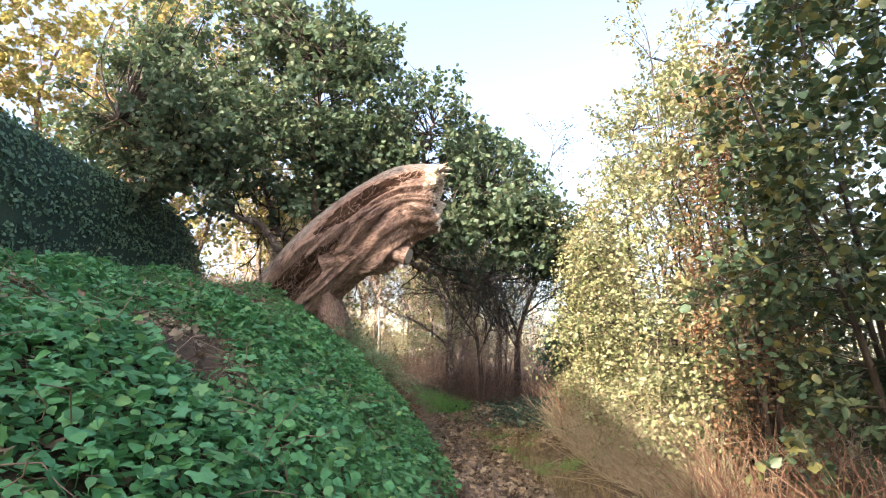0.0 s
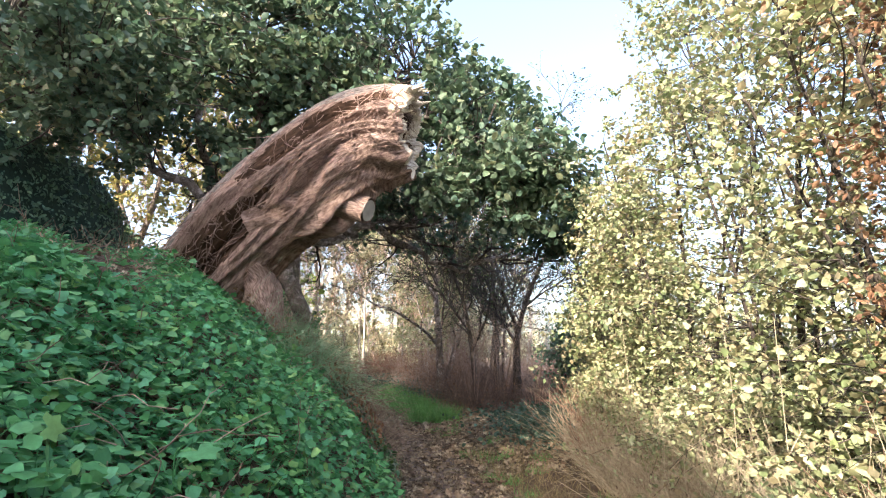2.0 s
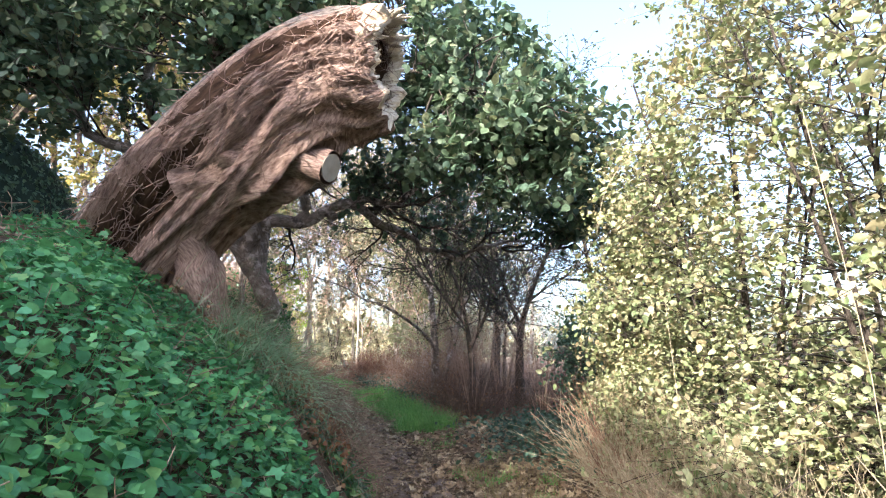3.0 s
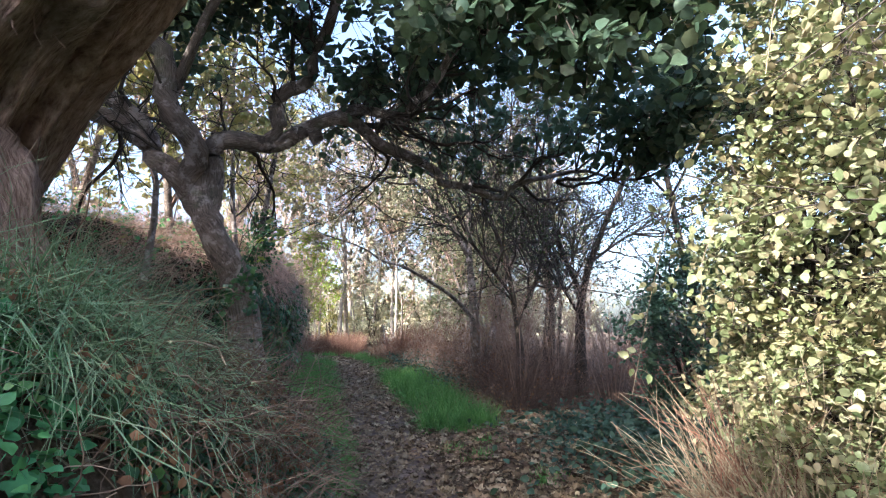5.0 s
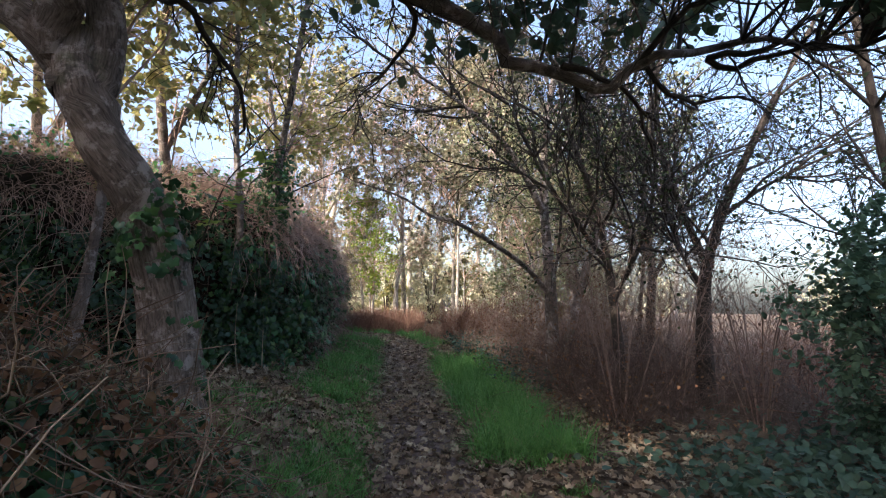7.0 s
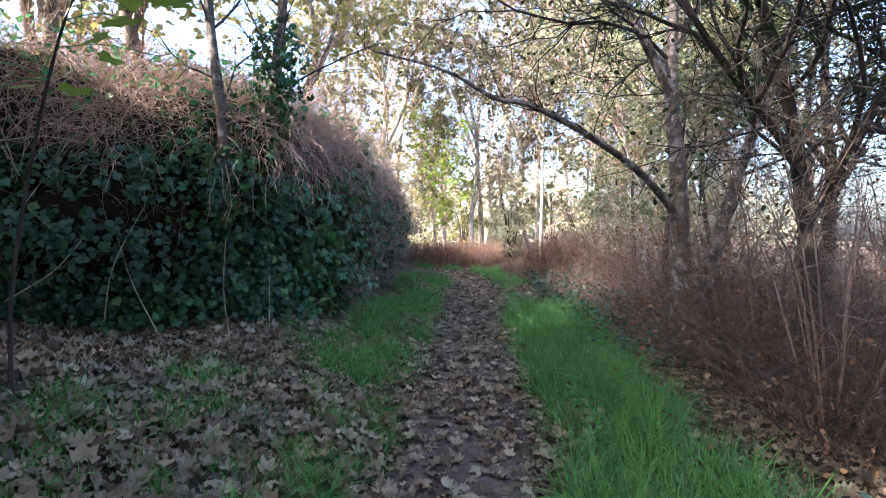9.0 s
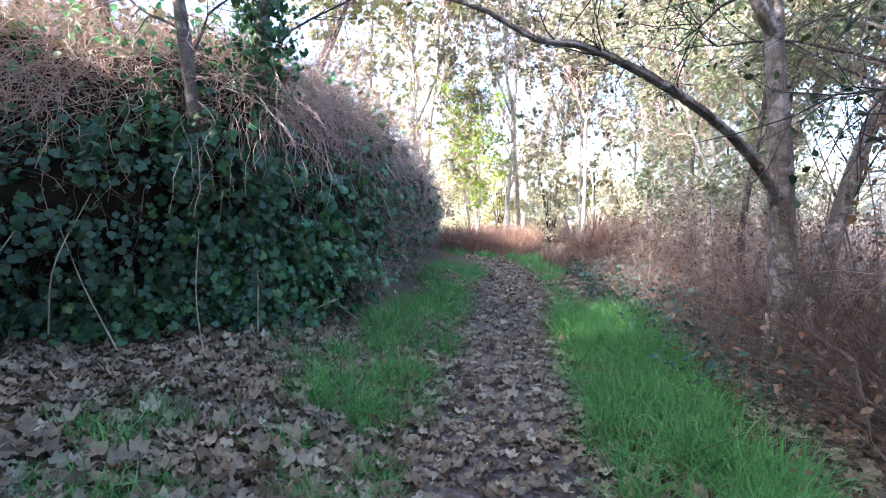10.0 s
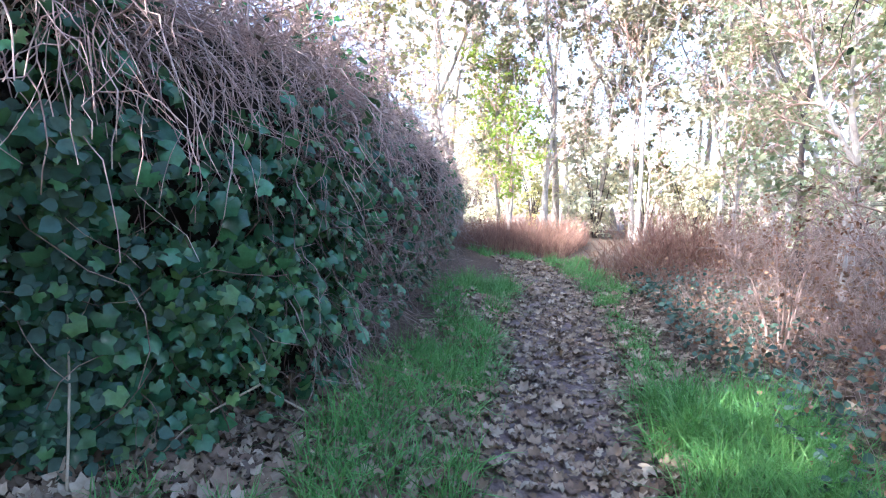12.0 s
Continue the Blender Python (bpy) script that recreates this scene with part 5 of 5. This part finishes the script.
hanging_spray([(2.45, 9.7, 3.3), (2.16, 9.8, 2.9), (1.95, 9.85, 2.45), (1.79, 9.92, 1.85), (1.7, 10.0, 1.4), (1.62, 10.03, 1.03)], 34, 0.07, "long arching stem with pale green sunlit leaves")
hanging_spray([(2.5, 9.4, 2.6), (2.2, 9.45, 2.35), (2.0, 9.5, 2.0), (1.95, 9.5, 1.6)], 26, 0.09, "long arching stem with pale green sunlit leaves")
hanging_spray([(2.6, 8.4, 3.6), (2.2, 8.3, 3.4), (1.9, 8.2, 3.0), (1.8, 8.2, 2.6)], 26, 0.09, "long arching stem with pale green sunlit leaves")


# ---- further off ----
def slim_tree(x, y, h, r, leaf_mat, n_leaf, label, name="birch_tree", bark=None, lean=0.0, leaf_size=(0.06, 0.12), group="pale trees at the end of the path", twig=None):
    z = float(land(x, y))
    a, b = rng.normal(0, 0.25, 2)
    bend = np.cumsum(rng.normal(0, 0.045 * h, (5, 2)) * np.array([[0.3], [0.7], [1], [1], [1]]), axis=0)
    line = [(x, y, z - 0.1)] + [(x + bend[i, 0] + (a + lean) * u, y + bend[i, 1] + b * u, z + h * u) for i, u in enumerate((0.18, 0.38, 0.58, 0.8, 1.0))]
    fork = line[2]
    side = rng.choice([-1, 1])
    second = [fork, (fork[0] + 0.09 * h * side, fork[1] + 0.2, fork[2] + 0.22 * h), (fork[0] + 0.13 * h * side, fork[1] + 0.3, fork[2] + 0.5 * h)]
    return bare_tree(name, label, (x, y, z), [("trunk", line, r, r * 0.2), ("limb", second, r * 0.55, r * 0.15)],
                     [(12, 0.26 * h, 0.016, 7, 0.7, 0.22, 0.04), (7, 0.12 * h, 0.007, 5, 0.8, 0.25, 0.0), (2, 0.06 * h, 0.0045, 3, 0.8, 0.25, -0.12)],
                     bark or M_palebark, (leaf_mat, n_leaf, leaf_size, (FOLD_V, FOLD_F), 1.3), group, "tree", twig or M_vine)


BIRCH = "slim pale-barked tree with sparse yellowing leaves"
for bx, by, bh, br, nl in ((-7.8, 26.5, 9, 0.13, 900), (-8.8, 27.5, 10, 0.14, 900), (-6.0, 29.5, 9, 0.10, 900), (-4.6, 31, 10, 0.12, 1000), (-2.4, 33, 9, 0.10, 900),
                           (-9.5, 31, 11, 0.13, 2600), (-7.2, 34, 11, 0.14, 2600), (-0.5, 30, 8, 0.09, 900), (-5.6, 27.2, 10, 0.08, 1600), (-3.6, 28.2, 10, 0.07, 1600), (-1.6, 28.8, 9, 0.07, 1600), (0.8, 29.2, 9, 0.07, 1400), (1.5, 34, 9, 0.1, 900), (-12, 33, 12, 0.15, 2600), (-4.0, 38, 11, 0.14, 2600)):
    slim_tree(bx, by, bh, br, M_birch, nl + 900, BIRCH, leaf_size=(0.05, 0.10))
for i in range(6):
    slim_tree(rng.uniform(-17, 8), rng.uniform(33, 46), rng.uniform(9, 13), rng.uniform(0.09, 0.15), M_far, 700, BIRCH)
YOUNG = "young green-leaved tree in the sun beyond the bank"
slim_tree(-7.0, 27.5, 4.6, 0.06, M_yellow, 3000, YOUNG, "young_tree", leaf_size=(0.06, 0.11))
slim_tree(-6.2, 26.2, 4.4, 0.05, M_syc, 3400, YOUNG, "young_tree", leaf_size=(0.06, 0.11))
slim_tree(-1.2, 24.5, 3.6, 0.05, M_shrub, 3000, "leafy sapling in the sun beside the path", "young_tree", leaf_size=(0.05, 0.09))
slim_tree(-0.2, 21.5, 4.4, 0.06, M_shrub, 3000, "leafy sapling in the sun beside the path", "young_tree", leaf_size=(0.05, 0.09))
slim_tree(0.6, 26.0, 4.2, 0.06, M_shrub, 3000, "leafy sapling in the sun beside the path", "young_tree", leaf_size=(0.05, 0.09))

for tx, ty, th, nl in ((1.0, 21.2, 5.0, 6500), (0.2, 19.7, 5.2, 6500), (1.9, 19.6, 5.6, 4500), (-0.4, 23.4, 6.5, 5000), (2.6, 22.5, 6.0, 4000)):
    slim_tree(tx, ty, th, 0.05, M_shrub, nl, "leafy sapling in the sun beside the path", "young_tree", M_darkbark, 0.0, (0.05, 0.09), twig=M_dead)
for tx, ty, th in ((-1.6, 26.4, 9.0), (-3.3, 27.0, 9.5), (-0.2, 27.6, 9.0), (-7.6, 25.6, 8.5), (-4.6, 28.4, 9.5), (-2.2, 30.0, 10.0)):
    slim_tree(tx, ty, th, 0.055, M_birch, 7000, BIRCH, leaf_size=(0.08, 0.16))

# trees on the plateau behind the oak
BACK = "tree in full sun with yellow-green leaves behind the bank"
for tx, ty, th, tr, nl in ((-5.2, 15.0, 8, 0.10, 2600), (-7.5, 15.0, 9, 0.12, 3400), (-4.3, 12.6, 7, 0.06, 3800), (-6.4, 11.8, 9, 0.1, 3000), (-9.5, 17, 9, 0.14, 3800), (-11.5, 14.5, 9, 0.14, 3800), (-6.5, 19.0, 8, 0.10, 3000), (-8.0, 23.0, 9, 0.1, 2800)):
    slim_tree(tx, ty, th, tr, M_yellow, nl, BACK, "tree", M_oakbark, 0.0, (0.08, 0.15), "sunlit trees behind the bank")
slim_tree(-10.5, 10.5, 10, 0.16, M_yellow, 10000, BACK, "tree", M_oakbark, 0.0, (0.10, 0.17), "sunlit trees behind the bank")
slim_tree(-9.0, 13.0, 10, 0.16, M_yellow, 9000, BACK, "tree", M_oakbark, 0.0, (0.10, 0.17), "sunlit trees behind the bank")

for tx, ty, th in ((-6.0, 14.6, 2.6), (-7.4, 13.4, 2.8), (-5.4, 16.4, 2.2), (-8.6, 15.2, 3.0), (-6.9, 17.2, 2.6)):
    tall_shrub(tx, ty, th, 0.9, 90, 0.0, M_yellow, "sunlit yellow-green shrub on top of the bank", 44, (0.05, 0.10), 1.3, 0.1, "shrubs on top of the bank")

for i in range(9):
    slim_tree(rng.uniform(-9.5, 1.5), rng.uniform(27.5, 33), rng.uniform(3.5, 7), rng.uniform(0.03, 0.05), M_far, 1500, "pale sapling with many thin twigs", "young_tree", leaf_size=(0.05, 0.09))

# tangle of brown brush along the grass strip
n = 2600
y = rng.uniform(15.8, 20.5, n); x = lateral(y, 2.4 + np.abs(rng.normal(0, 0.9, n)))
stems("dead_brush", "dense tangle of pinkish-brown dead brush beside the grass", "undergrowth", x, y, (0.25, 1.1), (0.002, 0.0045), M_tangle, 0.6, 0.38, 8)
n = 5000
y = rng.uniform(15.5, 21.0, n); x = lateral(y, 2.2 + np.abs(rng.normal(0, 0.9, n)))
tagged(new("withered_brush_leaves", leaf_mesh("withered_brush_leaves", on_land(x, y, 0) + 1.2 * rng.uniform(0, 1, (n, 1)) ** 1.5 * np.array([0, 0, 1]), land_normal(x, y), (0.02, 0.05), (FOLD_V, FOLD_F), M_rust, 1.0, 0.5, 1.2)), "withered brown leaves caught in the tangled brush", "undergrowth", kind="stuff")

# rust-red bracken at the bend, and the red bush
n = 2600
y = rng.uniform(24.4, 26.5, n); x = rng.uniform(-7.2, -4.3, n)
stems("red_bracken", "strip of rust-red dead bracken at the bend of the path", "bracken", x, y, (0.35, 0.85), (0.004, 0.009), M_red, 0.25, 0.15)
n = 1700
y = rng.normal(22.9, 0.35, n); x = rng.normal(-1.9, 0.5, n)
stems("red_bush", "rust-red dead bush beside the path", "bush", x, y, (0.5, 1.25), (0.003, 0.008), M_red, 0.45, 0.2)
n = 2200
y = rng.uniform(19.5, 30, n); x = rng.uniform(-3.0, 6.5, n); x = np.maximum(x, centre_x(y) + 1.5)
stems("dead_brush", "wide thicket of pinkish-brown dead stems", "undergrowth", x, y, (0.3, 0.95), (0.002, 0.005), M_wisp, 0.6, 0.35, 8)
n = 1600
y = rng.uniform(12, 20, n); x = rng.uniform(3.4, 7.5, n)
stems("dead_brush", "purple-brown thicket beyond the trees", "undergrowth", x, y, (0.7, 2.1), (0.003, 0.007), M_red, 0.4, 0.25)


for i in range(12):
    tx = -11 + 1.25 * i + rng.uniform(-0.5, 0.5)
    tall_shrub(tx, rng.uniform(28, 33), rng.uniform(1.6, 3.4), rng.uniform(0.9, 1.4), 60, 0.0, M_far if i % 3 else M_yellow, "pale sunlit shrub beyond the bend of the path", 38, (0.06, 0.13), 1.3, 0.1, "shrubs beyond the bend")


# far woods: a belt of leafy clumps, the haze lying in their pale leaf colour
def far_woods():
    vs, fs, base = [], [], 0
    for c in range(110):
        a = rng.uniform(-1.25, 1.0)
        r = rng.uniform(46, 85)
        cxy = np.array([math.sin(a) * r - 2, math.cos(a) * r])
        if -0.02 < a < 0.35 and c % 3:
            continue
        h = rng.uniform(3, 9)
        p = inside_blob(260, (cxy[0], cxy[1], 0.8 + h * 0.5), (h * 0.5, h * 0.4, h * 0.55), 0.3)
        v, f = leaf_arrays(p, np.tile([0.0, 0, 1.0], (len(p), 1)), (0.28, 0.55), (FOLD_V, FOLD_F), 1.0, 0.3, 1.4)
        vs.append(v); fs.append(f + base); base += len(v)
    tagged(new("far_woods", raw_mesh("far_woods", np.concatenate(vs), np.concatenate(fs), M_far)), "sunlit belt of woods in the distance, leaves paled for haze", "woods", kind="stuff")


far_woods()


# ---- grass beside the path ----
def verge(n, d0, d1, y0, y1, height, label, clumpy=True):
    m = n // 110
    cy = rng.uniform(y0, y1, m); cd = rng.uniform(d0, d1, m)
    k = rng.integers(0, m, n)
    y = cy[k] + rng.normal(0, 0.065, n); x = lateral(cy[k], cd[k]) + rng.normal(0, 0.065, n)
    tagged(new("grass_verge", blade_mesh("grass_verge", on_land(x, y, -0.01), height, (0.005, 0.010), M_grass, 0.42, (0.5, 1.2, 2.0, 2.6))), label, "grass", kind="stuff")


verge(7000, -1.0, -0.5, 9.0, 14.5, (0.08, 0.24), "tufts of fresh green grass along the footpath")
verge(9500, -1.45, -0.58, 14.3, 21.0, (0.12, 0.40), "tufts of fresh green grass along the footpath")
verge(3000, -2.0, -0.9, 11.0, 16.0, (0.06, 0.22), "scattered green grass among the dead leaves")
verge(3600, -1.95, -0.95, 11.5, 13.3, (0.04, 0.13), "mossy green grass below the bank")
verge(15000, 0.58, 1.5, 13.0, 17.9, (0.14, 0.46), "lush green grass patch beside the footpath")
verge(2500, 0.6, 0.95, 17.8, 21.5, (0.06, 0.2), "thin green grass beside the footpath")
verge(4500, 0.55, 1.2, 21.3, 23.9, (0.08, 0.26), "green grass strip beside the footpath")
verge(5000, -1.0, 0.2, 23.8, 25.6, (0.08, 0.25), "green grass at the bend of the footpath")
verge(2500, 0.6, 1.5, 7.0, 12.6, (0.05, 0.16), "thin green grass in the shade beside the footpath")

# ---- fallen leaves ----
def litter(name, n, x, y, shape, size, label, up=0.02):
    tagged(new(name, leaf_mesh(name, on_land(x, y, up) + rng.uniform(0, 0.02, (n, 1)) * np.array([0, 0, 1]), land_normal(x, y), size, shape, M_fallen, 0.22, 0.0)), label, "leaf litter", kind="stuff")


for shape in ((DRY_V, DRY_F), (DRY2_V, DRY2_F)):
    n = 5200
    y = rng.uniform(5.5, 24, n); x = lateral(y, rng.uniform(-0.66, 0.66, n))
    litter("path_litter", n, x, y, shape, (0.035, 0.11), "brown dead leaves trodden into the footpath")
    n = 8500
    y = rng.uniform(11.0, 17.0, n); x = lateral(y, -rng.uniform(0.6, 4.6, n))
    litter("leaf_litter", n, x, y, shape, (0.05, 0.125), "thick brown leaf litter below the ivy bank")
    n = 500
    y = rng.uniform(13.0, 20.0, n); x = lateral(y, -rng.uniform(0.5, 1.4, n))
    litter("leaf_litter", n, x, y, shape, (0.05, 0.12), "brown dead leaves caught in the grass", 0.07)
    n = 4800
    y = rng.uniform(9.0, 23.0, n); x = lateral(y, rng.uniform(0.6, 3.0, n))
    litter("leaf_litter", n, x, y, shape, (0.05, 0.11), "brown leaf litter beside the footpath")

DRY_MESH = [raw_mesh("leaf", s * k, f, M_fallen1) for s, f in ((DRY_V, DRY_F), (DRY2_V, DRY2_F)) for k in (0.08, 0.10, 0.125)]
for i in range(300):
    y = rng.uniform(12.2, 17.2)
    d = rng.uniform(-0.55, 0.55) if i % 2 else rng.uniform(-2.4, -0.55)
    x = float(lateral(y, d))
    ob = new("leaf", DRY_MESH[i % 6])
    ob.parent = path
    ob.matrix_basis = pose(x, y, float(land(x, y)) + 0.035, rng.uniform(-25, 25), rng.uniform(-25, 25), rng.uniform(0, 360))
